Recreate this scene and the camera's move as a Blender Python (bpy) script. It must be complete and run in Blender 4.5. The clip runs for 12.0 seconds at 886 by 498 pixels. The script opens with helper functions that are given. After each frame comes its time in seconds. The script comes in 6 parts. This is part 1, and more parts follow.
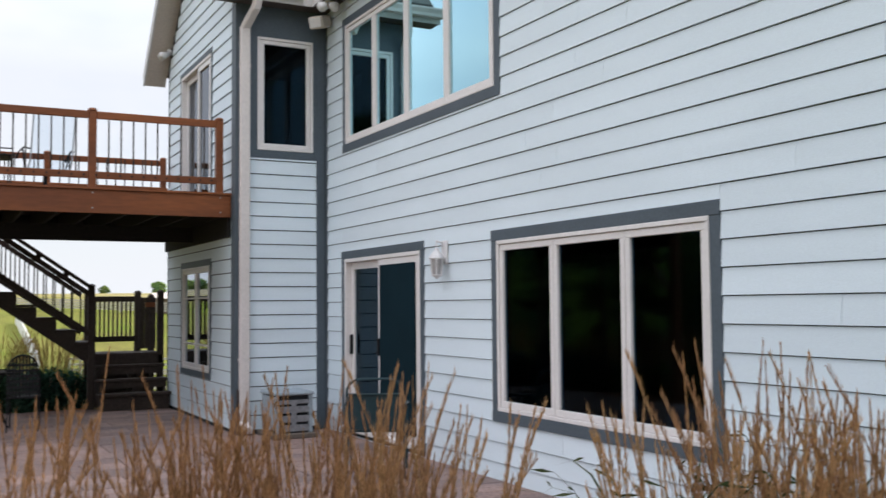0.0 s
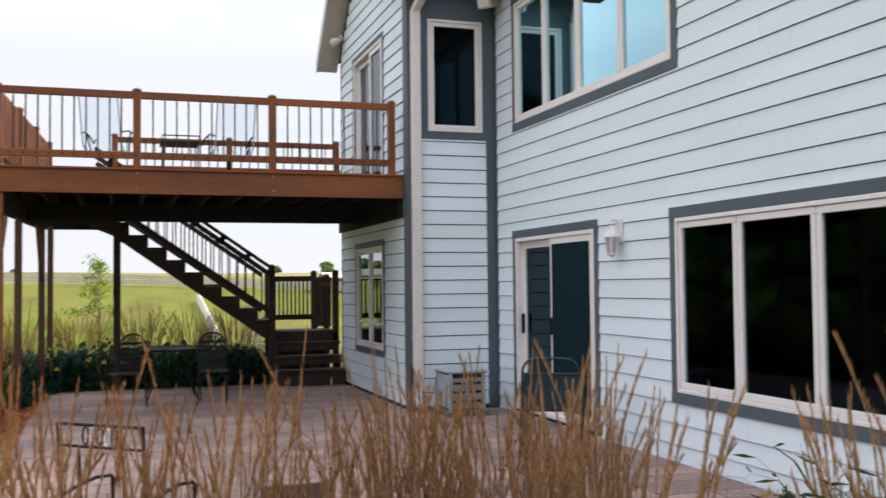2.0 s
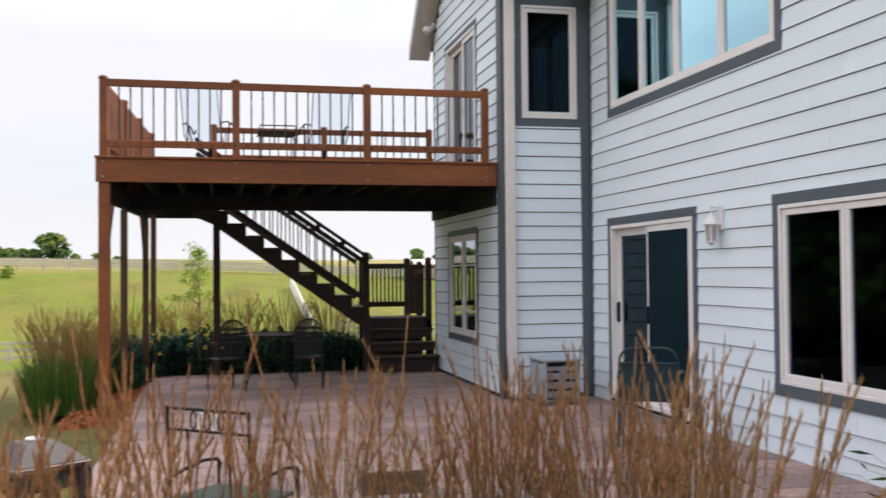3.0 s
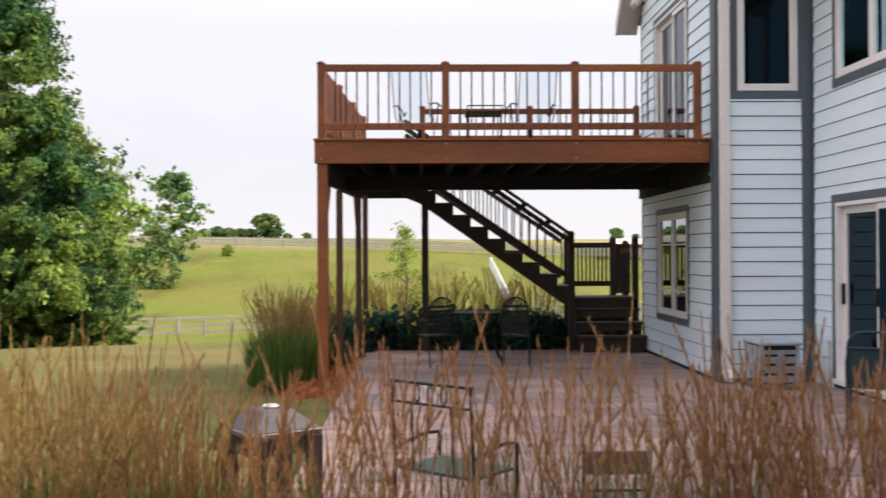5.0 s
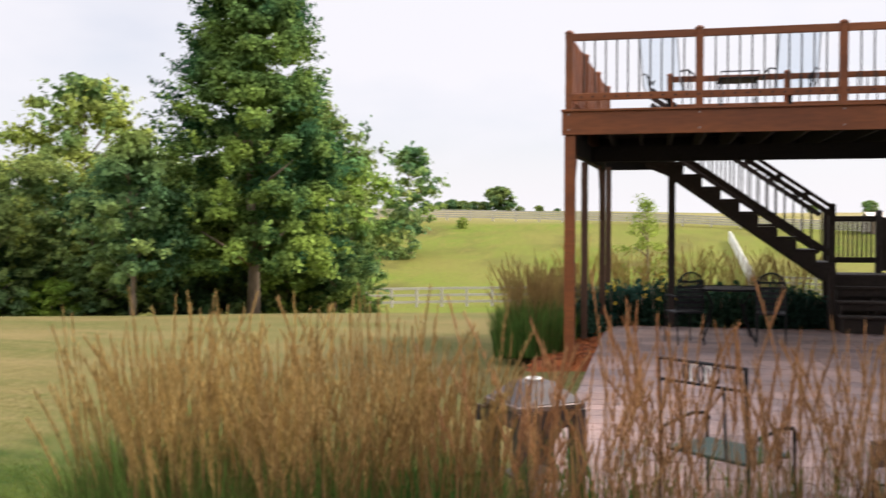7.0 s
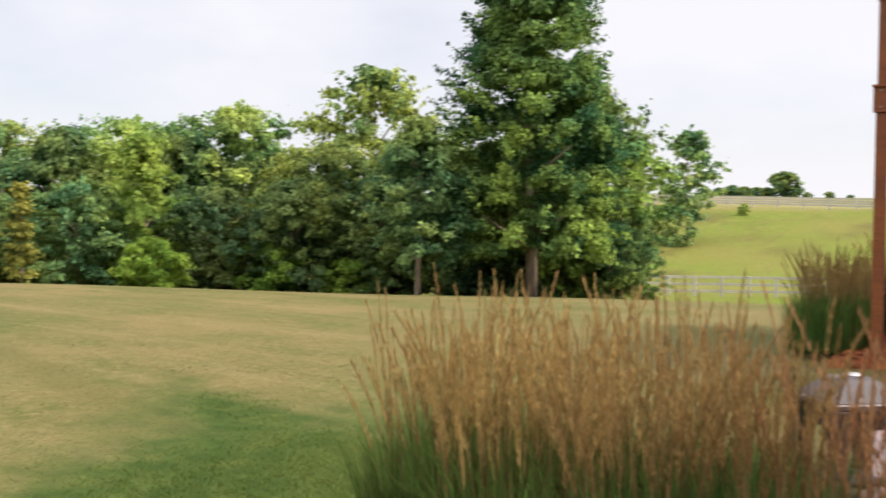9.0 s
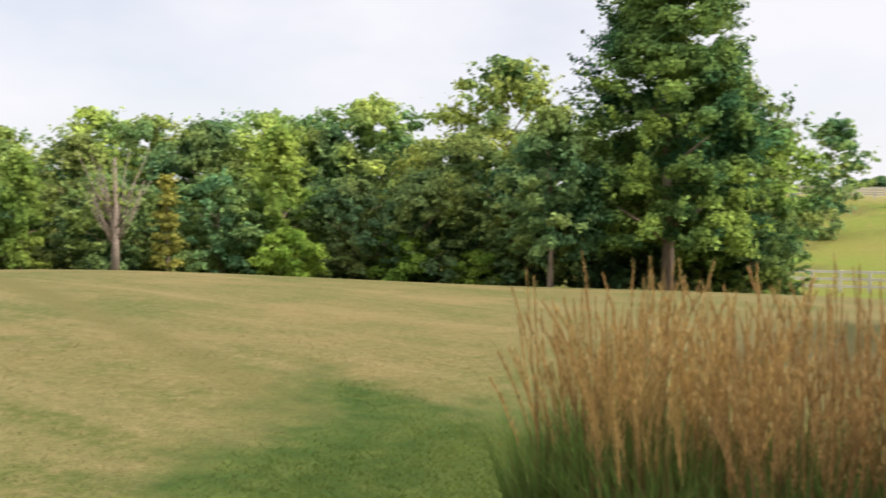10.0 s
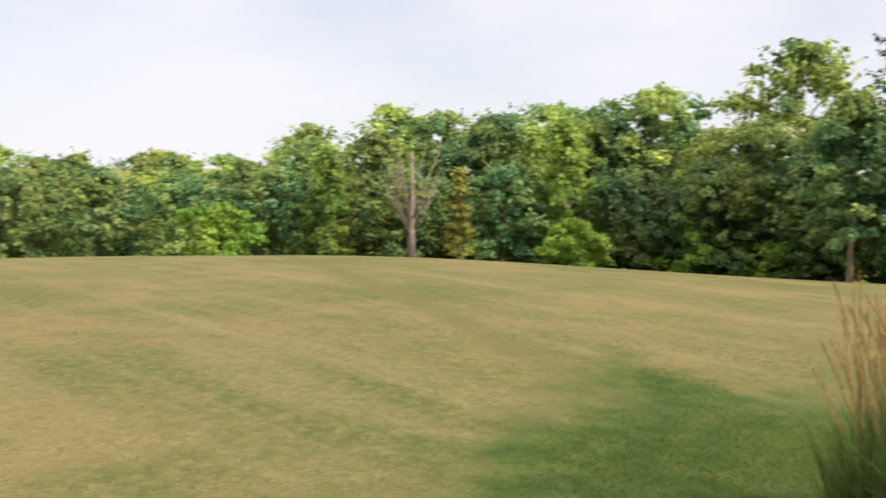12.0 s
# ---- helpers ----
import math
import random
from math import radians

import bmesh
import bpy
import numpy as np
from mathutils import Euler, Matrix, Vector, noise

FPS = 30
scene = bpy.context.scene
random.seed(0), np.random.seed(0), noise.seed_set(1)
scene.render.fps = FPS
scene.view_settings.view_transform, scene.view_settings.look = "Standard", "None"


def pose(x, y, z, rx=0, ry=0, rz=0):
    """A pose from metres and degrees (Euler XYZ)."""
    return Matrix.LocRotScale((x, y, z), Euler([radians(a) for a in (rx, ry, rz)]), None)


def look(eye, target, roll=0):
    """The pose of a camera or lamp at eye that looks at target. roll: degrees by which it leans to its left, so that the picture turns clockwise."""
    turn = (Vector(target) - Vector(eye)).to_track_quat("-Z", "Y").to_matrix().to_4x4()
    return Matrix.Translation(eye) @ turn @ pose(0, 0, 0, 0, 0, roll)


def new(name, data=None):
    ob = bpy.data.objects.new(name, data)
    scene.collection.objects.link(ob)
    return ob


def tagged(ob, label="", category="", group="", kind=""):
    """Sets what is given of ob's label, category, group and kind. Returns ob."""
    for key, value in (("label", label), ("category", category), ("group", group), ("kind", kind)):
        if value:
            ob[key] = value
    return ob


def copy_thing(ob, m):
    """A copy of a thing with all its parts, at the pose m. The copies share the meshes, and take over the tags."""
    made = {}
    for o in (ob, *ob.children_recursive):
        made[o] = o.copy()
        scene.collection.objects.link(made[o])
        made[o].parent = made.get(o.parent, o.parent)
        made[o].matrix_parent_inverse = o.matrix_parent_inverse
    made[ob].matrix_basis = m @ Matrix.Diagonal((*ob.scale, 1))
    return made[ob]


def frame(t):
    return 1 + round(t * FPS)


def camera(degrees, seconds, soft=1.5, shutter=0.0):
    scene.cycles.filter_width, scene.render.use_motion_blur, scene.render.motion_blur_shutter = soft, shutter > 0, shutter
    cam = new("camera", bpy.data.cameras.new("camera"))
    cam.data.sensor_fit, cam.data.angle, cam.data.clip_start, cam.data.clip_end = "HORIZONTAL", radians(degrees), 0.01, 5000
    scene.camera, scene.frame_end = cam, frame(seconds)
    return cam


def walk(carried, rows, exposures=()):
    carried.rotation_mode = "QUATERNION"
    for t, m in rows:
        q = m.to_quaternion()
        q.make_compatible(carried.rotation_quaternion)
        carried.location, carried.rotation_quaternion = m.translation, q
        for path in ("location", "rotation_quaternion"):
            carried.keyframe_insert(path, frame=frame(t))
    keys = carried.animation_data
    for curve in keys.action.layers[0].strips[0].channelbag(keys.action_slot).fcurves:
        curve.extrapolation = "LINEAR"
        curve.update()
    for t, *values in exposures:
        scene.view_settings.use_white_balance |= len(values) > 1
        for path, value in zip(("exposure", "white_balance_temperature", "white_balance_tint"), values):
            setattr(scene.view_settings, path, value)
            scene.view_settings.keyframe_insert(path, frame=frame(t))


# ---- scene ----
import itertools

cam = camera(48.5, 12.0, soft=1.5, shutter=0.7)
PATH = [
    (0, (0.091, 1.213, 1.578), (1.014, 2.983, 1.691), -0.5),
    (0.5, (0.063, 1.234, 1.576), (0.917, 3.04, 1.679), -0.7),
    (1, (0.039, 1.254, 1.576), (0.818, 3.094, 1.669), -0.9),
    (1.5, (0.009, 1.266, 1.58), (0.712, 3.137, 1.663), -0.9),
    (2, (-0.02, 1.281, 1.585), (0.604, 3.18, 1.658), -0.6),
    (2.5, (-0.044, 1.291, 1.593), (0.496, 3.216, 1.653), -0.5),
    (3, (-0.069, 1.308, 1.598), (0.38, 3.256, 1.646), -0.5),
    (5, (-0.191, 1.334, 1.59), (-0.139, 3.334, 1.599), -0.3),
    (5.5, (-0.243, 1.367, 1.591), (-0.293, 3.367, 1.587), -0.2),
    (6, (-0.302, 1.413, 1.591), (-0.47, 3.406, 1.571), -0.3),
    (6.5, (-0.351, 1.43, 1.589), (-0.64, 3.409, 1.555), -0.1),
    (8.5, (-0.521, 1.393, 1.565), (-1.319, 3.225, 1.496), 0.2),
    (9, (-0.57, 1.466, 1.555), (-1.498, 3.236, 1.479), 0.5),
    (9.5, (-0.658, 1.561, 1.538), (-1.703, 3.264, 1.454), 0.5),
    (10, (-0.736, 1.581, 1.521), (-1.888, 3.214, 1.427), 0.5),
    (10.5, (-0.754, 1.516, 1.518), (-2.008, 3.07, 1.417), 0.3),
    (11, (-0.711, 1.385, 1.527), (-2.068, 2.85, 1.419), 0.1),
    (11.5, (-0.658, 1.227, 1.541), (-2.117, 2.59, 1.429), 0.1),
    (12, (-0.612, 1.081, 1.56), (-2.168, 2.332, 1.441), 0.3),
]
EXPOSURE = [(0, 0.51, 6360, 11.5), (2, 0.55, 6470, 12.8), (5, 0.55, 6670, 16.5), (6.5, 0.55, 6670, 16.5), (8.5, 0.56, 6640, 15), (12, 0.54, 6640, 15)]
walk(cam, [(t, look(eye, target, roll)) for t, eye, target, roll in PATH], EXPOSURE)

# ---- world, sun, exposure ----
SUN_UP, SUN_TURN = radians(44.5), radians(68)
SUN = Vector((math.sin(SUN_TURN) * math.cos(SUN_UP), math.cos(SUN_TURN) * math.cos(SUN_UP), math.sin(SUN_UP)))
world = bpy.data.worlds.new("world")
scene.world = world
world.use_nodes = True
wn, wl = world.node_tree.nodes, world.node_tree.links
sky = wn.new("ShaderNodeTexSky")
sky.sky_type, sky.sun_disc = "NISHITA", False
sky.sun_elevation, sky.sun_rotation = SUN_UP, SUN_TURN
sky.air_density, sky.dust_density, sky.ozone_density = 1.0, 1.0, 1.5
wc = wn.new("ShaderNodeTexCoord")
wm = wn.new("ShaderNodeMapping")
wm.inputs["Scale"].default_value = (1.0, 1.0, 2.6)
cloud = wn.new("ShaderNodeTexNoise")
cloud.inputs["Scale"].default_value, cloud.inputs["Detail"].default_value, cloud.inputs["Roughness"].default_value = 1.7, 5, 0.5
cloud_ramp = wn.new("ShaderNodeMapRange")
for key, value in (("From Min", 0.36), ("From Max", 0.60), ("To Min", 0.45), ("To Max", 0.95)):
    cloud_ramp.inputs[key].default_value = value
# haze closes the sky towards the horizon; a cloudy sky is brighter overhead
split = wn.new("ShaderNodeSeparateXYZ")
haze = wn.new("ShaderNodeMapRange")
for key, value in (("From Min", 0.02), ("From Max", 0.30), ("To Min", 0.95), ("To Max", 0.0)):
    haze.inputs[key].default_value = value
cover = wn.new("ShaderNodeMath")
cover.operation = "MAXIMUM"
lift = wn.new("ShaderNodeMapRange")
for key, value in (("From Min", 0.22), ("From Max", 1.0), ("To Min", 6.7), ("To Max", 22.0)):
    lift.inputs[key].default_value = value
cloud_colour = wn.new("ShaderNodeVectorMath")
cloud_colour.operation = "SCALE"
cloud_colour.inputs[0].default_value = (0.96, 0.988, 1.035)
cloud_mix = wn.new("ShaderNodeMixRGB")
wl.new(wc.outputs["Generated"], wm.inputs["Vector"])
wl.new(wm.outputs["Vector"], cloud.inputs["Vector"])
wl.new(cloud.outputs["Fac"], cloud_ramp.inputs["Value"])
wl.new(wc.outputs["Generated"], split.inputs["Vector"])
wl.new(split.outputs["Z"], haze.inputs["Value"])
wl.new(split.outputs["Z"], lift.inputs["Value"])
wl.new(haze.outputs["Result"], cover.inputs[0])
wl.new(cloud_ramp.outputs["Result"], cover.inputs[1])
wl.new(lift.outputs["Result"], cloud_colour.inputs["Scale"])
wl.new(cover.outputs["Value"], cloud_mix.inputs["Fac"])
wl.new(sky.outputs["Color"], cloud_mix.inputs["Color1"])
wl.new(cloud_colour.outputs["Vector"], cloud_mix.inputs["Color2"])
wl.new(cloud_mix.outputs["Color"], wn["Background"].inputs["Color"])
wn["Background"].inputs["Strength"].default_value = 0.1
sun_data = bpy.data.lights.new("sun", "SUN")
sun_data.energy, sun_data.angle, sun_data.color = 4.1, radians(14), (1.0, 0.93, 0.82)
sun = new("sun", sun_data)
sun.matrix_world = look((30, 30, 30), Vector((30, 30, 30)) - SUN)


# ---- materials ----
def rgb(c):
    return (c[0], c[1], c[2], 1)


def material(name, base, rough=0.7, vary=0.15, big=0.7, fine=30.0, bump=0.15, metal=0.0, alt=None, stretch=(1, 1, 1), island=0.0, each=0.0, spec=0.4):
    """Base colour with large and fine variation, relief, and a shift for each object or each island."""
    m = bpy.data.materials.new(name)
    m.use_nodes = True
    n, l = m.node_tree.nodes, m.node_tree.links
    b = n["Principled BSDF"]
    b.inputs["Roughness"].default_value, b.inputs["Metallic"].default_value = rough, metal
    b.inputs["Specular IOR Level"].default_value = spec
    geo = n.new("ShaderNodeNewGeometry")
    mp = n.new("ShaderNodeMapping")
    mp.inputs["Scale"].default_value = stretch
    l.new(geo.outputs["Position"], mp.inputs["Vector"])
    n1, n2 = n.new("ShaderNodeTexNoise"), n.new("ShaderNodeTexNoise")
    for node, s, d in ((n1, big, 4), (n2, fine, 3)):
        node.inputs["Scale"].default_value, node.inputs["Detail"].default_value = s, d
        l.new(mp.outputs["Vector"], node.inputs["Vector"])
    mix = n.new("ShaderNodeMixRGB")
    mix.inputs["Color1"].default_value = rgb(base)
    mix.inputs["Color2"].default_value = rgb(alt or [c * (1 - vary) for c in base])
    ramp = n.new("ShaderNodeValToRGB")
    ramp.color_ramp.elements[0].position, ramp.color_ramp.elements[1].position = 0.35, 0.65
    l.new(n1.outputs["Fac"], ramp.inputs["Fac"])
    l.new(ramp.outputs["Color"], mix.inputs["Fac"])
    val = n.new("ShaderNodeMapRange")
    val.inputs["From Min"].default_value, val.inputs["From Max"].default_value = 0.3, 0.7
    val.inputs["To Min"].default_value, val.inputs["To Max"].default_value = 1 - vary, 1 + vary
    l.new(n2.outputs["Fac"], val.inputs["Value"])
    last = val.outputs["Result"]
    for amount, source in ((each, "obj"), (island, "isl")):
        if not amount:
            continue
        r = n.new("ShaderNodeMapRange")
        r.inputs["To Min"].default_value, r.inputs["To Max"].default_value = 1 - amount, 1 + amount
        out = n.new("ShaderNodeObjectInfo").outputs["Random"] if source == "obj" else geo.outputs["Random Per Island"]
        l.new(out, r.inputs["Value"])
        mul = n.new("ShaderNodeMath")
        mul.operation = "MULTIPLY"
        l.new(last, mul.inputs[0])
        l.new(r.outputs["Result"], mul.inputs[1])
        last = mul.outputs["Value"]
    hsv = n.new("ShaderNodeHueSaturation")
    l.new(mix.outputs["Color"], hsv.inputs["Color"])
    l.new(last, hsv.inputs["Value"])
    l.new(hsv.outputs["Color"], b.inputs["Base Color"])
    if bump:
        bp = n.new("ShaderNodeBump")
        bp.inputs["Strength"].default_value, bp.inputs["Distance"].default_value = bump, 0.01
        l.new(n2.outputs["Fac"], bp.inputs["Height"])
        l.new(bp.outputs["Normal"], b.inputs["Normal"])
    return m


def leaf_material(name, base, alt, island=0.35, glow=0.45, hue=0.03):
    """Thin leaves: reflect and let light through, each leaf a shade of its own."""
    m = bpy.data.materials.new(name)
    m.use_nodes = True
    n, l = m.node_tree.nodes, m.node_tree.links
    n.remove(n["Principled BSDF"])
    geo = n.new("ShaderNodeNewGeometry")
    noise_node = n.new("ShaderNodeTexNoise")
    noise_node.inputs["Scale"].default_value, noise_node.inputs["Detail"].default_value = 0.45, 2
    l.new(geo.outputs["Position"], noise_node.inputs["Vector"])
    ramp = n.new("ShaderNodeValToRGB")
    ramp.color_ramp.elements[0].position, ramp.color_ramp.elements[1].position = 0.38, 0.62
    l.new(noise_node.outputs["Fac"], ramp.inputs["Fac"])
    mix = n.new("ShaderNodeMixRGB")
    mix.inputs["Color1"].default_value, mix.inputs["Color2"].default_value = rgb(base), rgb(alt)
    l.new(ramp.outputs["Color"], mix.inputs["Fac"])
    r = n.new("ShaderNodeMapRange")
    r.inputs["To Min"].default_value, r.inputs["To Max"].default_value = 1 - island, 1 + island
    l.new(geo.outputs["Random Per Island"], r.inputs["Value"])
    hsv = n.new("ShaderNodeHueSaturation")
    l.new(mix.outputs["Color"], hsv.inputs["Color"])
    tree = n.new("ShaderNodeMapRange")
    tree.inputs["To Min"].default_value, tree.inputs["To Max"].default_value = 0.9, 1.2
    both = n.new("ShaderNodeMath")
    both.operation = "MULTIPLY"
    l.new(r.outputs["Result"], both.inputs[0])
    l.new(tree.outputs["Result"], both.inputs[1])
    l.new(both.outputs["Value"], hsv.inputs["Value"])
    h = n.new("ShaderNodeMapRange")
    h.inputs["To Min"].default_value, h.inputs["To Max"].default_value = 0.5 - hue, 0.5 + 0.25 * hue
    ob = n.new("ShaderNodeObjectInfo")
    l.new(ob.outputs["Random"], h.inputs["Value"])
    l.new(ob.outputs["Random"], tree.inputs["Value"])
    l.new(h.outputs["Result"], hsv.inputs["Hue"])
    d, t, s = n.new("ShaderNodeBsdfDiffuse"), n.new("ShaderNodeBsdfTranslucent"), n.new("ShaderNodeMixShader")
    l.new(hsv.outputs["Color"], d.inputs["Color"])
    l.new(hsv.outputs["Color"], t.inputs["Color"])
    s.inputs["Fac"].default_value = glow
    l.new(d.outputs["BSDF"], s.inputs[1])
    l.new(t.outputs["BSDF"], s.inputs[2])
    l.new(s.outputs["Shader"], n["Material Output"].inputs["Surface"])
    return m


def glass_material(name, tint, ior=1.5, rough=0.0, gain=1.0, coat=(1, 1, 1)):
    """A pane: dark see-through with a mirror coat that follows Fresnel."""
    m = bpy.data.materials.new(name)
    m.use_nodes = True
    n, l = m.node_tree.nodes, m.node_tree.links
    n.remove(n["Principled BSDF"])
    f = n.new("ShaderNodeFresnel")
    f.inputs["IOR"].default_value = ior
    g = n.new("ShaderNodeMath")
    g.operation, g.use_clamp = "MULTIPLY", True
    g.inputs[1].default_value = gain
    l.new(f.outputs["Fac"], g.inputs[0])
    t, s, mx = n.new("ShaderNodeBsdfTransparent"), n.new("ShaderNodeBsdfGlossy"), n.new("ShaderNodeMixShader")
    t.inputs["Color"].default_value = rgb(tint)
    s.inputs["Roughness"].default_value = rough
    s.inputs["Color"].default_value = rgb(coat)
    l.new(g.outputs["Value"], mx.inputs["Fac"])
    l.new(t.outputs["BSDF"], mx.inputs[1])
    l.new(s.outputs["BSDF"], mx.inputs[2])
    l.new(mx.outputs["Shader"], n["Material Output"].inputs["Surface"])
    return m


def ground_material():
    """Mown dry lawn, greener in patches, and a green pasture with pale mown strips far off."""
    m = bpy.data.materials.new("grass_ground")
    m.use_nodes = True
    n, l = m.node_tree.nodes, m.node_tree.links
    b = n["Principled BSDF"]
    b.inputs["Roughness"].default_value, b.inputs["Specular IOR Level"].default_value = 0.95, 0.1
    geo = n.new("ShaderNodeNewGeometry")
    sep = n.new("ShaderNodeSeparateXYZ")
    l.new(geo.outputs["Position"], sep.inputs["Vector"])

    def noise_at(scale, detail, stretch=(1, 1, 1), turn=0.0):
        mp = n.new("ShaderNodeMapping")
        mp.inputs["Scale"].default_value = stretch
        mp.inputs["Rotation"].default_value = (0, 0, turn)
        l.new(geo.outputs["Position"], mp.inputs["Vector"])
        t = n.new("ShaderNodeTexNoise")
        t.inputs["Scale"].default_value, t.inputs["Detail"].default_value = scale, detail
        l.new(mp.outputs["Vector"], t.inputs["Vector"])
        return t.outputs["Fac"]

    def ramp(fac, a, z):
        r = n.new("ShaderNodeMapRange")
        r.inputs["From Min"].default_value, r.inputs["From Max"].default_value = a, z
        l.new(fac, r.inputs["Value"])
        return r.outputs["Result"]

    def mix(fac, a, z):
        x = n.new("ShaderNodeMixRGB")
        for k, v in (("Color1", a), ("Color2", z)):
            if isinstance(v, tuple):
                x.inputs[k].default_value = rgb(v)
            else:
                l.new(v, x.inputs[k])
        l.new(fac, x.inputs["Fac"])
        return x.outputs["Color"]

    dist = n.new("ShaderNodeVectorMath")
    dist.operation = "LENGTH"
    l.new(geo.outputs["Position"], dist.inputs[0])
    far = dist.outputs["Value"]
    lawn = mix(ramp(noise_at(0.35, 5, (1, 1, 0.1)), 0.38, 0.62), DRY, GREEN)
    lawn = mix(ramp(noise_at(1.4, 5, (1, 1, 0.1)), 0.50, 0.78), lawn, GREEN)
    lawn = mix(ramp(noise_at(9.0, 4), 0.40, 0.90), lawn, STRAW)
    lawn = mix(ramp(noise_at(1.0, 3, (0.15, 1.6, 0.1), 0.6), 0.5, 0.8), lawn, STRAW)
    # a greener lawn corner between two soft edges, cast shadow put into its colour
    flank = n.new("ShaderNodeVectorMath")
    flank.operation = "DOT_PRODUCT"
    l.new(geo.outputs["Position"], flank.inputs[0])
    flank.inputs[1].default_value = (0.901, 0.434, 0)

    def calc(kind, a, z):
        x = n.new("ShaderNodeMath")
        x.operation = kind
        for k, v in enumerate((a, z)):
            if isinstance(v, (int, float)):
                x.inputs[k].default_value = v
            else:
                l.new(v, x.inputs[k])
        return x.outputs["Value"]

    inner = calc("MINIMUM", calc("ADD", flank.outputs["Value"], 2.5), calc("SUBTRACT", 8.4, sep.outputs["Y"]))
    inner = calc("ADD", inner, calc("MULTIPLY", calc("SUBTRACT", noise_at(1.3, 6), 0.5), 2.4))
    # one mower track across the lawn
    track = n.new("ShaderNodeVectorMath")
    track.operation = "DOT_PRODUCT"
    l.new(geo.outputs["Position"], track.inputs[0])
    track.inputs[1].default_value = (0.345, 0.939, 0)
    side = n.new("ShaderNodeMath")
    side.operation = "SUBTRACT"
    l.new(track.outputs["Value"], side.inputs[0])
    side.inputs[1].default_value = 4.69
    off = n.new("ShaderNodeMath")
    off.operation = "ABSOLUTE"
    l.new(side.outputs["Value"], off.inputs[0])
    worn = n.new("ShaderNodeMath")
    worn.operation = "MULTIPLY"
    l.new(ramp(off.outputs["Value"], 0.34, 0.10), worn.inputs[0])
    l.new(ramp(noise_at(1.2, 4), 0.15, 0.55), worn.inputs[1])
    lawn = mix(worn.outputs["Value"], lawn, TRACK)
    lawn = mix(ramp(inner, -0.60, 0.50), lawn, mix(ramp(noise_at(4.0, 6), 0.36, 0.72), SHADE_GREEN, SHADE_GREEN_PALE))
    field = mix(ramp(noise_at(0.06, 5), 0.35, 0.65), PASTURE, PASTURE_DRY)
    field = mix(ramp(noise_at(0.16, 5, (1.0, 0.45, 1)), 0.48, 0.72), field, PASTURE_DEEP)
    field = mix(ramp(noise_at(0.9, 6, (1.0, 0.35, 1)), 0.46, 0.74), field, PASTURE_DRY)
    field = mix(ramp(noise_at(2.6, 5), 0.52, 0.80), field, PASTURE_DEEP)
    strip = mix(ramp(noise_at(0.05, 3, (0.4, 1.5, 1)), 0.42, 0.58), HAY, PASTURE_DRY)
    col = mix(ramp(far, 41.0, 54.0), lawn, field)
    col = mix(ramp(far, 125.5, 138.5), col, strip)
    col = mix(ramp(far, 162.0, 189.0), col, CROP)
    fine = noise_at(55.0, 4)
    dark = n.new("ShaderNodeHueSaturation")
    l.new(col, dark.inputs["Color"])
    v = n.new("ShaderNodeMapRange")
    v.inputs["From Min"].default_value, v.inputs["From Max"].default_value = 0.3, 0.7
    v.inputs["To Min"].default_value, v.inputs["To Max"].default_value = 0.70, 1.30
    l.new(fine, v.inputs["Value"])
    l.new(v.outputs["Result"], dark.inputs["Value"])
    l.new(dark.outputs["Color"], b.inputs["Base Color"])
    bp = n.new("ShaderNodeBump")
    bp.inputs["Strength"].default_value, bp.inputs["Distance"].default_value = 0.35, 0.03
    l.new(fine, bp.inputs["Height"])
    l.new(bp.outputs["Normal"], b.inputs["Normal"])
    return m


DRY, GREEN, STRAW = (0.140, 0.112, 0.042), (0.072, 0.083, 0.020), (0.170, 0.136, 0.058)
TRACK = (0.104, 0.094, 0.030)
# lawn green darkened to stand for the cast shadow on the corner
SHADE_GREEN, SHADE_GREEN_PALE = (0.028, 0.054, 0.009), (0.064, 0.086, 0.018)
PASTURE, PASTURE_DRY, HAY, CROP = (0.104, 0.148, 0.014), (0.150, 0.145, 0.032), (0.27, 0.225, 0.11), (0.115, 0.14, 0.04)
PASTURE_DEEP = (0.088, 0.076, 0.020)
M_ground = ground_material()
M_siding = material("painted_siding", (0.735, 0.812, 0.868), 0.6, 0.05, 0.6, 60, 0.12, stretch=(1, 1, 6), each=0.03)
# near black, so gaps between the boards draw the lap shadow lines
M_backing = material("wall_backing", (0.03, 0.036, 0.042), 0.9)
M_trim = material("slate_painted_trim", (0.088, 0.110, 0.132), 0.6, 0.1, 1.5, 50, 0.1)
M_frame = material("pale_vinyl_frame", (0.80, 0.75, 0.73), 0.45, 0.05, 2, 40, 0.03)
M_spout = material("cream_metal_downspout", (0.74, 0.67, 0.64), 0.45, 0.06, 2, 30, 0.03)
# eave soffit, a darker copy with its shade put into the colour
M_eave = material("shade_darkened_soffit", (0.085, 0.070, 0.062), 0.7, 0.08, 1, 30, 0.05)
# beige soffit, lightened for the sun on the gable
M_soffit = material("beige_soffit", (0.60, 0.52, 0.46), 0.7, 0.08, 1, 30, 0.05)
M_fascia = material("pale_fascia", (0.62, 0.60, 0.60), 0.6, 0.05)
M_roof = material("asphalt_shingle", (0.09, 0.085, 0.08), 0.95, 0.3, 2, 40, 0.5)
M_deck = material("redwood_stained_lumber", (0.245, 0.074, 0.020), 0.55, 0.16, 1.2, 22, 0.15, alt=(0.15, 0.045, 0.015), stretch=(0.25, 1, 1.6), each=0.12)
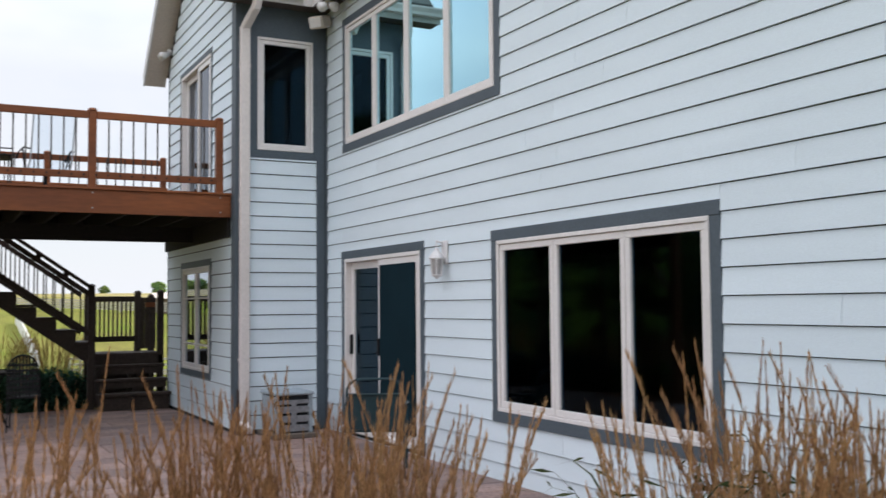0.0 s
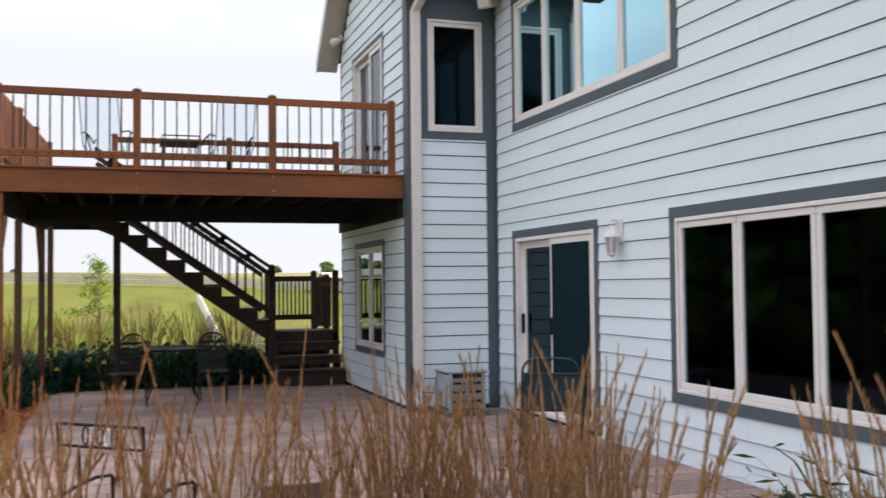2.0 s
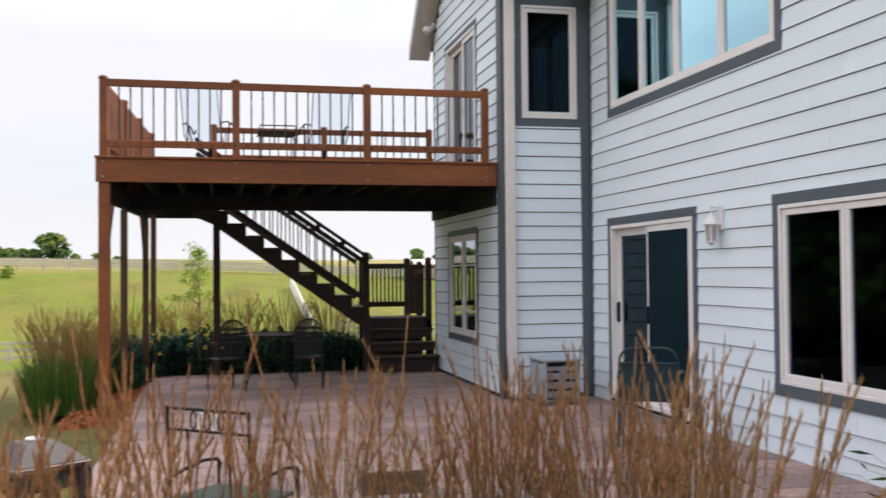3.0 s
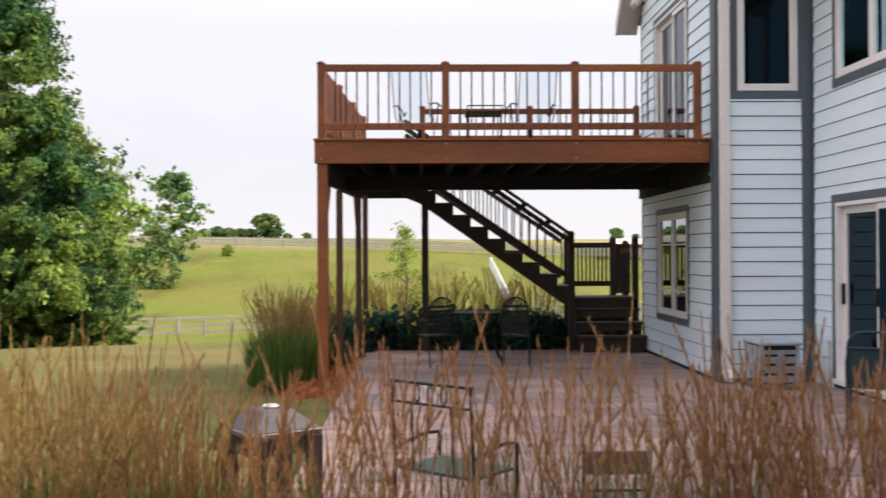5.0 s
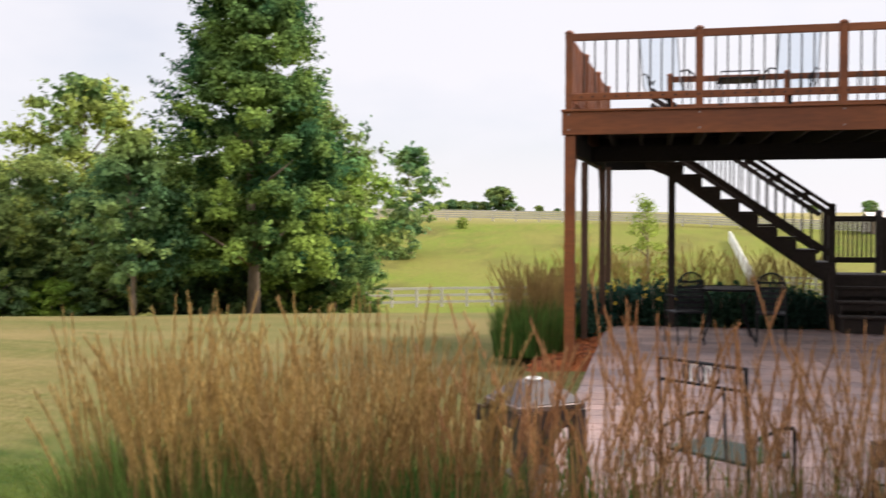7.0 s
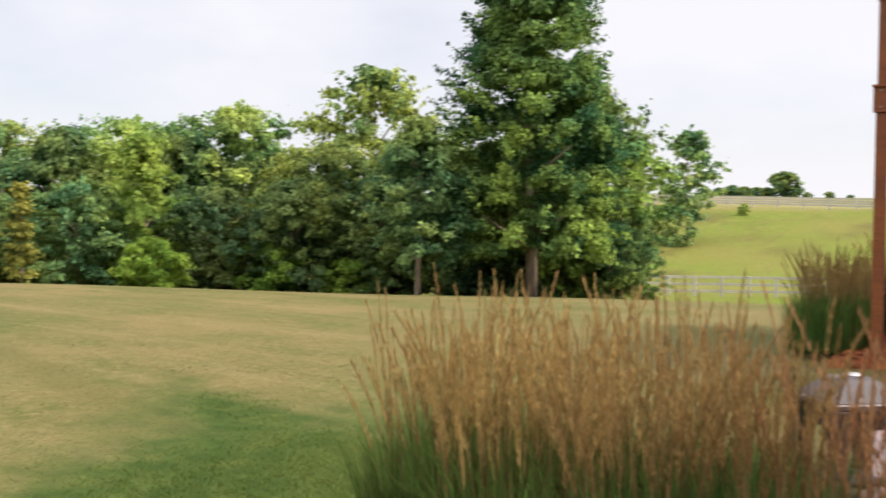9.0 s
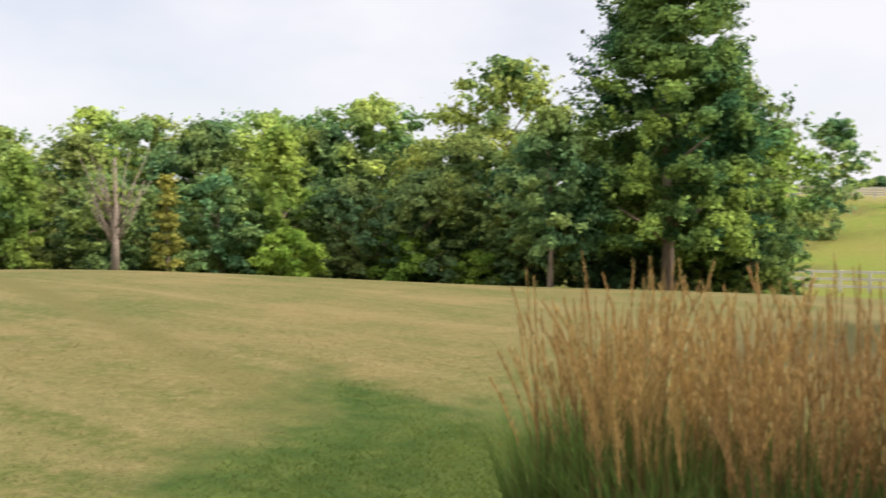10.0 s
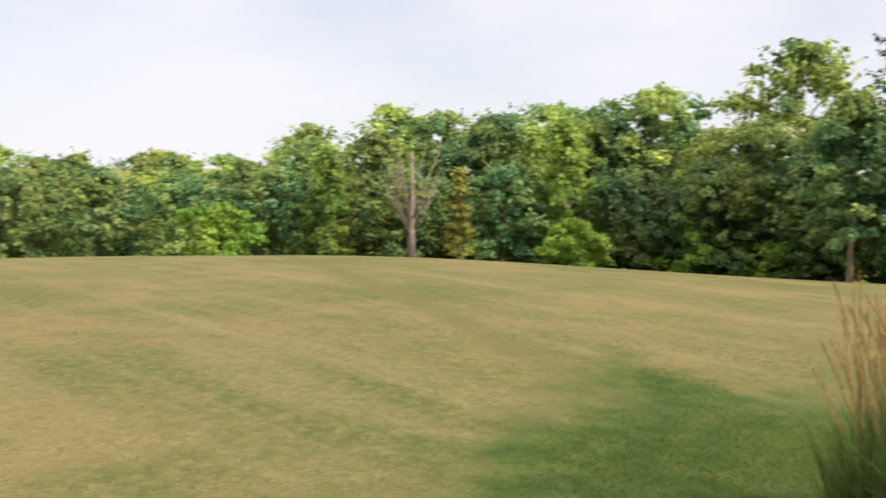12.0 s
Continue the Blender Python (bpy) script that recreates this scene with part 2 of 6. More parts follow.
# deck lumber coloured near black for the shade under the deck
M_deck_under = material("shade_dark_lumber", (0.014, 0.011, 0.010), 0.9, 0.3, 1.2, 25, 0.3)
M_stair = material("dark_stair_lumber", (0.05, 0.034, 0.027), 0.75, 0.25, 1.2, 25, 0.3, each=0.1)
M_baluster = material("dark_bronze_baluster", (0.05, 0.04, 0.035), 0.45, 0.1, 2, 40, 0.05, metal=0.5)
M_iron = material("black_wrought_iron", (0.02, 0.02, 0.022), 0.5, 0.2, 4, 60, 0.15, metal=0.6)
M_paver = material("stamped_paver", (0.315, 0.205, 0.172), 0.75, 0.28, 1.1, 22, 0.4, alt=(0.205, 0.150, 0.142), each=0.2)
M_joint = material("sand_joint", (0.16, 0.13, 0.11), 0.95, 0.2)
M_mulch = material("red_bark_mulch", (0.40, 0.115, 0.030), 0.95, 0.4, 6, 45, 0.9, alt=(0.21, 0.058, 0.02), island=0.4)
# blue of the reflected sky is put into this coat's tint
M_glass = glass_material("sky_tinted_window_glass", (0.25, 0.28, 0.28), 1.5, 0.0, 7.5, (0.56, 0.90, 1.0))
M_plain_glass = glass_material("plain_window_glass", (0.35, 0.36, 0.36), 1.5, 0.0, 2.0, (0.85, 0.92, 1.0))
M_screen = glass_material("screened_glass", (0.24, 0.28, 0.32), 1.3, 0.04, 1.25, (0.42, 0.60, 0.74))
M_door_glass = glass_material("grey_door_glass", (0.20, 0.20, 0.20), 1.35, 0.02, 1.5, (0.62, 0.66, 0.72))
M_mesh = material("navy_insect_screen", (0.009, 0.024, 0.033), 0.8, 0.15, 2, 200, 0.05, spec=0.04)
M_inside = material("interior_plaster", (0.30, 0.31, 0.34), 0.9, 0.05)
M_curtain = material("grey_curtain", (0.45, 0.45, 0.47), 0.9, 0.1, 3, 40, 0.1)
M_lamp = material("white_lantern_paint", (0.75, 0.72, 0.72), 0.4, 0.05)
M_lampglass = material("frosted_lantern_glass", (0.45, 0.42, 0.42), 0.3, 0.05)
M_bark = material("grey_brown_bark", (0.30, 0.225, 0.165), 0.95, 0.3, 1.5, 14, 0.8, stretch=(1, 1, 0.25))
M_deadwood = material("bleached_dead_wood", (0.30, 0.24, 0.19), 0.95, 0.25, 1.5, 14, 0.5)
M_leaf = leaf_material("maple_leaf", (0.048, 0.120, 0.052), (0.21, 0.295, 0.062), 0.6, 0.34, 0.015)
M_leaf_dark = leaf_material("dark_woodland_leaf", (0.100, 0.200, 0.090), (0.235, 0.315, 0.092), 0.6, 0.45, 0.02)
M_leaf_mid = leaf_material("woodland_leaf", (0.145, 0.262, 0.098), (0.35, 0.43, 0.105), 0.6, 0.5, 0.02)
M_leaf_yellow = leaf_material("yellowing_leaf", (0.165, 0.265, 0.060), (0.27, 0.335, 0.070), 0.4, 0.5, 0.0)
M_leaf_bright = leaf_material("bright_shrub_leaf", (0.15, 0.26, 0.045), (0.28, 0.39, 0.065), 0.5, 0.5, 0.0)
M_leaf_gold = leaf_material("golden_leaf", (0.24, 0.25, 0.06), (0.34, 0.33, 0.075), 0.4, 0.4, 0.0)
M_plume_tan = leaf_material("straw_reed_plume", (0.29, 0.188, 0.070), (0.42, 0.295, 0.115), 0.5, 0.38, 0.01)
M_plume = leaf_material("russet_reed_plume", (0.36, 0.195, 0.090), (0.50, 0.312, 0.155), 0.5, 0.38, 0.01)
M_stem = leaf_material("straw_reed_stem", (0.30, 0.165, 0.082), (0.20, 0.125, 0.058), 0.4, 0.45, 0.01)
M_blade = leaf_material("green_reed_blade", (0.050, 0.122, 0.030), (0.104, 0.168, 0.040), 0.45, 0.45, 0.01)
M_shrub = leaf_material("dark_shrub_leaf", (0.028, 0.068, 0.055), (0.045, 0.095, 0.062), 0.4)
M_flower = leaf_material("yellow_petal", (0.62, 0.46, 0.07), (0.68, 0.54, 0.12), 0.2)
M_white_fence = material("white_painted_rail", (0.85, 0.84, 0.82), 0.6, 0.05)
M_fence = material("white_board_fence", (0.50, 0.46, 0.40), 0.7, 0.1, 1, 20, 0.1)


# ---- mesh helpers ----
class Shape:
    """Collects vertices and faces of one mesh."""

    def __init__(self):
        self.v, self.f, self.mi = [], [], []

    def add(self, verts, faces, m=0):
        k = len(self.v)
        self.v.extend(tuple(p) for p in verts)
        self.f.extend(tuple(i + k for i in f) for f in faces)
        self.mi.extend([m] * len(faces))
        return self

    def box(self, x0, x1, y0, y1, z0, z1, m=0):
        p = [(x, y, z) for z in (z0, z1) for y in (y0, y1) for x in (x0, x1)]
        return self.add(p, BOX, m)

    def bar(self, a, b, w, h, up=(0, 0, 1), m=0):
        """A straight beam from a to b, w wide and h deep along up."""
        a, b = Vector(a), Vector(b)
        d = (b - a).normalized()
        u = Vector(up)
        s = d.cross(u)
        if s.length < 1e-4:
            s = d.cross(Vector((1, 0, 0)))
        s.normalize()
        u = s.cross(d).normalized()
        p = [c + s * (i * w / 2) + u * (j * h / 2) for c in (a, b) for j in (-1, 1) for i in (-1, 1)]
        return self.add(p, [(0, 1, 3, 2), (4, 6, 7, 5), (0, 4, 5, 1), (2, 3, 7, 6), (0, 2, 6, 4), (1, 5, 7, 3)], m)

    def tube(self, pts, r, n=6, m=0, cap=True):
        """A round bar along points; r is one radius or one for each point."""
        pts = [Vector(p) for p in pts]
        rs = r if isinstance(r, (list, tuple)) else [r] * len(pts)
        k = len(self.v)
        for i, p in enumerate(pts):
            d = (pts[min(i + 1, len(pts) - 1)] - pts[max(i - 1, 0)]).normalized()
            s = d.cross(Vector((0.13, 0.21, 0.97))).normalized()
            u = s.cross(d)
            for j in range(n):
                a = 2 * math.pi * j / n
                self.v.append(tuple(p + (s * math.cos(a) + u * math.sin(a)) * rs[i]))
        for i in range(len(pts) - 1):
            for j in range(n):
                a, b = k + i * n + j, k + i * n + (j + 1) % n
                self.f.append((a, b, b + n, a + n))
                self.mi.append(m)
        if cap:
            self.f.append(tuple(range(k + n - 1, k - 1, -1)))
            self.f.append(tuple(range(k + (len(pts) - 1) * n, k + len(pts) * n)))
            self.mi += [m, m]
        return self

    def prism(self, outline, axis, a, b, m=0):
        """An outline of two coordinates drawn along axis from a to b."""
        def at(p, w):
            return (w, *p) if axis == "x" else (p[0], w, p[1]) if axis == "y" else (*p, w)
        n = len(outline)
        v = [at(p, a) for p in outline] + [at(p, b) for p in outline]
        f = [tuple(range(n)), tuple(range(2 * n - 1, n - 1, -1))] + [(i, i + n, (i + 1) % n + n, (i + 1) % n) for i in range(n)]
        return self.add(v, f, m)

    def mesh(self, name, mats, bevel=0.0, smooth=False, shift=(0, 0, 0)):
        me = bpy.data.meshes.new(name)
        s = Vector(shift)
        me.from_pydata([tuple(Vector(p) - s) for p in self.v] if s.length else self.v, [], self.f)
        for m in (mats if isinstance(mats, (list, tuple)) else [mats]):
            me.materials.append(m)
        if any(self.mi):
            me.polygons.foreach_set("material_index", self.mi)
        bm = bmesh.new()
        bm.from_mesh(me)
        bmesh.ops.recalc_face_normals(bm, faces=bm.faces)
        if bevel:
            bmesh.ops.bevel(bm, geom=bm.edges[:], offset=bevel, segments=1, affect="EDGES", clamp_overlap=True)
        bm.to_mesh(me)
        bm.free()
        if smooth:
            me.polygons.foreach_set("use_smooth", [True] * len(me.polygons))
        me.update()
        return me


BOX = [(0, 2, 3, 1), (4, 5, 7, 6), (0, 1, 5, 4), (2, 6, 7, 3), (0, 4, 6, 2), (1, 3, 7, 5)]
BOX_LOOSE = [(0, 1, 2, 3), (7, 6, 5, 4), (0, 4, 5, 1), (1, 5, 6, 2), (2, 6, 7, 3), (3, 7, 4, 0)]
BASE = {}


def thing(name, place, label, category, group="", kind=""):
    """An Empty at the base of a thing that has parts."""
    ob = new(name)
    ob.empty_display_size = 0.1
    ob.location = place
    BASE[ob.name] = Vector(place)
    return tagged(ob, label, category, group, kind)


def part(name, shape, mat, parent, label="", bevel=0.0, smooth=False):
    """One mesh under a thing or a part; the shape is in the same coordinates as the thing's place."""
    base = BASE[parent.name]
    ob = new(name, shape.mesh(name, mat, bevel, smooth, base))
    ob.parent = parent
    BASE[ob.name] = base
    return tagged(ob, label)


def single(name, shape, mat, label, category, kind="", group="", bevel=0.0, smooth=False, place=(0, 0, 0)):
    ob = new(name, shape.mesh(name, mat, bevel, smooth, place))
    ob.location = place
    BASE[ob.name] = Vector(place)
    return tagged(ob, label, category, group, kind)


# ---- ground ----
def smooth(a, b, x):
    u = min(1.0, max(0.0, (x - a) / (b - a)))
    return u * u * (3 - 2 * u)


def height(x, y):
    """Height of the land: level lawn, a brow, a hollow with the fence, and a rise to the far fields."""
    r = math.hypot(x + 0.45, y - 1.35) / 1.083
    yaw = math.degrees(math.atan2(-x - 0.45, y - 1.35))
    fall = smooth(60, 27, yaw) if yaw > -150 else 0.0
    h = -0.10 + 0.014 * min(r, 22) * smooth(3, 10, r) - 0.022 * min(r, 30) * fall * smooth(2, 8, r)
    h -= 2.75 * smooth(15, 55, r)
    h += (7.35 - 0.45 * smooth(4, -6, yaw)) * smooth(62, 150, r)
    return h + 0.05 * noise.noise(Vector((x * 0.11, y * 0.11, 0.3))) * smooth(5, 12, r) + 0.8 * noise.noise(Vector((x * 0.012, y * 0.012, 5))) * smooth(60, 140, r)


ground = Shape()
RINGS, SPOKES = 64, 144
for i in range(RINGS):
    r = 0.4 * (2600 / 0.4) ** (i / (RINGS - 1))
    for j in range(SPOKES):
        a = 2 * math.pi * j / SPOKES
        gx, gy = -0.45 + r * math.cos(a), 1.35 + r * math.sin(a)
        ground.v.append((gx, gy, height(gx, gy)))
ground.v.append((-0.45, 1.35, -0.1))
for i in range(RINGS - 1):
    for j in range(SPOKES):
        a, b = i * SPOKES + j, i * SPOKES + (j + 1) % SPOKES
        ground.f.append((a, b, b + SPOKES, a + SPOKES))
for j in range(SPOKES):
    ground.f.append((RINGS * SPOKES, (j + 1) % SPOKES, j))
ground.mi = [0] * len(ground.f)
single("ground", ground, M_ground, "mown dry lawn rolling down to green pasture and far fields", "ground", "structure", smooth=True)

# ---- house walls ----
XM, YJ, XS = 4.69, 13.33, 3.487      # main wall, return wall, side wall
YEND = 17.25                         # far corner of the side wall
EAVE = 5.43
PITCH = 1.0


def on_wall(wall):
    """Turns (along, out, z) on a wall into world places."""
    face, place = wall
    return (lambda u, d, z: (place - d, u, z)) if face == "x" else (lambda u, d, z: (u, place - d, z))


def wbox(shape, wall, u0, u1, d0, d1, z0, z1, m=0):
    at = on_wall(wall)
    shape.add([at(u, d, z) for z in (z0, z1) for d in (d0, d1) for u in (u0, u1)], BOX, m)
    return shape


MAIN, JOG, SIDE = ("x", XM), ("y", YJ), ("x", XS)


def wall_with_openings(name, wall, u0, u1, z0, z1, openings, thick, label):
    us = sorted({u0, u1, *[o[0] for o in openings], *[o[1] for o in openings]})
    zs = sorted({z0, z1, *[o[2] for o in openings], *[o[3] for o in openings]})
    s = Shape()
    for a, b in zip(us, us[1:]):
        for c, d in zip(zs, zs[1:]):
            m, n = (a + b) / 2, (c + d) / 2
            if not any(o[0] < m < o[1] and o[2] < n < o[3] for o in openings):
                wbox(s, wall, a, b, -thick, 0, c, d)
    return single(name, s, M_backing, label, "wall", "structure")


def siding(parent, wall, u0, u1, z1, openings, rng, limit=None, course=0.1792, first=0.0277, gap=0.013):
    """Lap boards, course by course, cut round the openings, each a piece of the wall."""
    cache = {}
    at = on_wall(wall)
    k = 0
    while first + course * k < z1 - 0.02:
        za, zb = first + course * k, min(first + course * (k + 1), z1)
        lo, hi = (u0, u1) if limit is None else limit((za + zb) / 2, u0, u1)
        k += 1
        if hi - lo < 0.1:
            continue
        cuts = sorted({lo, hi, *[e for o in openings for e in o[:2] if lo < e < hi]})
        runs = []
        for a, b in zip(cuts, cuts[1:]):
            c, d = za, zb
            for o in openings:
                if o[0] < (a + b) / 2 < o[1]:
                    if o[2] <= za + 0.001 and o[3] >= zb - 0.001:
                        c = d
                    elif za < o[2] < zb:
                        d = o[2]
                    elif za < o[3] < zb:
                        c = o[3]
            if d - c < 0.015:
                continue
            if runs and abs(runs[-1][1] - a) < 1e-6 and runs[-1][2:] == [c, d]:
                runs[-1][1] = b
            else:
                runs.append([a, b, c, d])
        for a, b, c, d in runs:
            joints, u = [a], a + rng.uniform(0.9, 3.5)
            while u < b - 0.5:
                joints.append(u)
                u += 3.66
            joints.append(b)
            for p, q in zip(joints, joints[1:]):
                key = (round(q - p, 3), round(d - c, 3), round(c - za, 3))
                if key not in cache:
                    t = lambda z: 0.020 - 0.013 * (z - za) / course
                    # the open gap below each board shows dark backing as its shadow line
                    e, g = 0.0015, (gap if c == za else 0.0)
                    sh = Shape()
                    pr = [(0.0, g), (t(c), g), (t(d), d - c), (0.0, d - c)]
                    w = q - p
                    v = [((-dd, uu, zz) if wall[0] == "x" else (uu, -dd, zz)) for uu in (e, w - e) for dd, zz in pr]
                    sh.add(v, [(0, 1, 2, 3), (7, 6, 5, 4), (0, 4, 5, 1), (1, 5, 6, 2), (2, 6, 7, 3), (3, 7, 4, 0)])
                    cache[key] = sh.mesh("siding_board", M_siding)
                ob = new("siding_board", cache[key])
                ob.location = at(p, 0.0, c)
                ob.parent = parent


W1 = (6.07, 9.035, 0.515, 2.255)
W2 = (8.85, 12.70, 3.49, 5.19)
D1 = (10.43, 12.75, 0.0, 2.25)
W4 = (14.50, 16.29, 0.585, 2.235)
D2 = (14.49, 16.40, 2.98, 5.15)
W3 = (3.75, 4.495, 3.57, 5.03)


def inset(o, t):
    return (o[0] + t, o[1] - t, o[2] + t, o[3] - t)


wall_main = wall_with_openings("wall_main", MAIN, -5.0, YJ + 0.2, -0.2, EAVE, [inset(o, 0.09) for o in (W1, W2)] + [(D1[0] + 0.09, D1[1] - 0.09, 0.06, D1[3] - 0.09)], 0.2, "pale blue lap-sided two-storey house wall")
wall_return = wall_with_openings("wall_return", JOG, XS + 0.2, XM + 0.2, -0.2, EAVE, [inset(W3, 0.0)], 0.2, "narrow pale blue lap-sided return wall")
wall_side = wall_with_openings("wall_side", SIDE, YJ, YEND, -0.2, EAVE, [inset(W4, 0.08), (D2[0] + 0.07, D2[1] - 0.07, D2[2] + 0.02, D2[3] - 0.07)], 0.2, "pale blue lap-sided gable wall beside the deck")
gable = Shape()
RIDGE_Y = (YJ + YEND) / 2
RIDGE_Z = EAVE + PITCH * (YEND - YJ) / 2
gable.prism([(YJ, EAVE), (YEND, EAVE), (RIDGE_Y, RIDGE_Z)], "x", XS, XS + 0.2)
part("gable_backing", gable, M_backing, wall_side)
OVER = 0.28
# main slope is unseen, its pitch and ridge picked for the shadow it casts
main_pitch = 0.85
rx = 9.4
rz = EAVE + 0.2 + main_pitch * (rx - XM + OVER)
back = Shape()
back.box(13.9, 14.1, -5.0, YEND, -0.2, EAVE).box(XM, 13.9, -5.2, -5.0, -0.2, EAVE).box(XS + 0.2, 13.9, YEND - 0.2, YEND, -0.2, EAVE)
for y in (-5.0, YJ - 0.6):
    back.prism([(XM, EAVE), (14.1, EAVE), (rx, rz - 0.05)], "y", y - 0.1, y)
single("wall_back", back, M_siding, "plain pale blue far walls of the house", "wall", "structure")
inside = Shape()
inside.box(XM + 0.2, 12, -5, YJ + 0.2, 2.6, 2.9).box(XS + 0.2, 12, YJ + 0.2, YEND - 0.2, 2.6, 2.9).box(XM + 0.2, 12, -5, YEND - 0.2, -0.1, 0.03)
inside.box(XM + 3.2, XM + 3.3, -5, YEND - 0.2, 0.03, 2.6).box(XM + 4.5, XM + 4.6, -5, YEND - 0.2, 2.9, 5.3).box(XM + 0.2, 12, YJ - 0.6, YJ - 0.5, 2.9, 5.3)
single("floor", inside, M_inside, "plain interior floors and partitions behind the windows", "floor", "structure")
single("ceiling", Shape().box(XM + 0.2, 12, -5, YEND - 0.2, EAVE - 0.05, EAVE), M_inside, "plain upper ceiling", "ceiling", "structure")

# roof: a long main slope and a cross gable over the side wall
roof = Shape()
for x0, z0 in ((XM - OVER, EAVE + 0.2), (2 * rx - XM + OVER, EAVE + 0.2)):
    roof.add([(x0, -5.5, z0), (rx, -5.5, rz), (rx, YJ - 0.5, rz), (x0, YJ + 0.1, z0), (x0, -5.5, z0 + 0.06), (rx, -5.5, rz + 0.06), (rx, YJ - 0.5, rz + 0.06), (x0, YJ + 0.1, z0 + 0.06)], BOX_LOOSE)
RX0 = XS - 0.33
for ye in (YJ - 0.08, YEND + 0.40):
    zt = RIDGE_Z + 0.345
    zl = zt - PITCH * abs(ye - RIDGE_Y)
    roof.add([(RX0, ye, zl), (RX0, RIDGE_Y, zt), (9.5, RIDGE_Y, zt), (9.5, ye, zl), (RX0, ye, zl + 0.06), (RX0, RIDGE_Y, zt + 0.06), (9.5, RIDGE_Y, zt + 0.06), (9.5, ye, zl + 0.06)], BOX_LOOSE)
house_roof = single("roof", roof, M_roof, "dark asphalt-shingle gable roof of the house", "roof", "structure")
for ye in (YJ - 0.08, YEND + 0.40):
    zt = RIDGE_Z + 0.335
    zl = zt - PITCH * abs(ye - RIDGE_Y)
    s = Shape()
    s.add([(RX0 - 0.025, ye, zl - 0.16), (RX0 - 0.025, RIDGE_Y, zt - 0.16), (RX0, RIDGE_Y, zt - 0.16), (RX0, ye, zl - 0.16), (RX0 - 0.025, ye, zl + 0.05), (RX0 - 0.025, RIDGE_Y, zt + 0.05), (RX0, RIDGE_Y, zt + 0.05), (RX0, ye, zl + 0.05)], BOX_LOOSE)
    part("rake_board", s, M_fascia, house_roof, "pale painted rake board")
    s = Shape()
    s.add([(RX0, ye, zl - 0.15), (RX0, RIDGE_Y, zt - 0.15), (XS, RIDGE_Y, zt - 0.15), (XS, ye, zl - 0.15), (RX0, ye, zl - 0.13), (RX0, RIDGE_Y, zt - 0.13), (XS, RIDGE_Y, zt - 0.13), (XS, ye, zl - 0.13)], BOX_LOOSE)
    part("soffit", s, M_soffit, house_roof, "beige vented soffit")
part("soffit", Shape().box(RX0, XM + 0.2, YJ - OVER, YJ, EAVE, EAVE + 0.02), M_eave, house_roof, "vented soffit darkened for the eave shade")
part("soffit", Shape().box(XM - OVER, XM, -5.3, YJ - OVER, EAVE, EAVE + 0.02), M_eave, house_roof, "vented soffit darkened for the eave shade")
part("fascia", Shape().box(RX0, XM - OVER, YJ - OVER - 0.025, YJ - OVER, EAVE - 0.01, EAVE + 0.2), M_fascia, house_roof)
part("fascia", Shape().box(XM - OVER - 0.025, XM - OVER, -5.3, YJ - OVER, EAVE - 0.01, EAVE + 0.2), M_fascia, house_roof)
gutter_profile = [(0, 0), (0.0, 0.11), (-0.13, 0.11), (-0.13, 0.09), (-0.10, 0.04), (-0.09, 0.0)]
part("gutter", Shape().prism([(YJ - OVER - 0.03 + p[0], EAVE + 0.06 + p[1]) for p in gutter_profile], "x", RX0 - 0.02, XM - OVER - 0.15), M_spout, house_roof, "cream metal gutter")

# trim boards
for name, wall, u0, u1, d, z0, z1 in (
    ("corner_trim", SIDE, YJ - 0.022, YJ + 0.165, 0.022, -0.05, EAVE),
    ("corner_trim", JOG, XS, XS + 0.115, 0.022, -0.05, EAVE),
    ("corner_trim", JOG, XM - 0.145, XM - 0.022, 0.022, 0.0, EAVE),
    ("corner_trim", MAIN, YJ - 0.075, YJ - 0.022, 0.022, 0.0, EAVE),
    ("corner_trim", SIDE, YEND - 0.03, YEND + 0.02, 0.02, -0.05, EAVE),
    ("frieze_board", JOG, XS + 0.115, XM - 0.145, 0.02, W3[3], EAVE),
    ("window_apron", JOG, XS + 0.115, XM - 0.145, 0.02, 3.465, W3[2]),
    ("window_side_trim", JOG, XS + 0.115, W3[0], 0.02, W3[2], W3[3]),
    ("window_side_trim", JOG, W3[1], XM - 0.145, 0.02, W3[2], W3[3]),
):
    single(name, wbox(Shape(), wall, u0, u1, 0, d, z0, z1), M_trim, "slate-grey painted trim board", "trim", "structure", bevel=0.003)


# ---- windows and doors ----
def casing(owner, wall, o, t, mat, bottom=True, d=0.022):
    wbox_part = lambda n, *a: part(n, wbox(Shape(), wall, *a), mat, owner, "", 0.003)
    wbox_part("head_trim", o[0] - 0.0, o[1] + 0.0, 0, d + 0.004, o[3] - t, o[3])
    wbox_part("side_trim", o[0], o[0] + t, 0, d, o[2] + (t if bottom else 0), o[3] - t)
    wbox_part("side_trim", o[1] - t, o[1], 0, d, o[2] + (t if bottom else 0), o[3] - t)
    if bottom:
        wbox_part("sill_trim", o[0], o[1], 0, d + 0.006, o[2], o[2] + t)


def ring(shape, wall, u0, u1, z0, z1, t, d0, d1):
    wbox(shape, wall, u0, u1, d0, d1, z0, z0 + t)
    wbox(shape, wall, u0, u1, d0, d1, z1 - t, z1)
    wbox(shape, wall, u0, u0 + t, d0, d1, z0 + t, z1 - t)
    wbox(shape, wall, u1 - t, u1, d0, d1, z0 + t, z1 - t)
    return shape


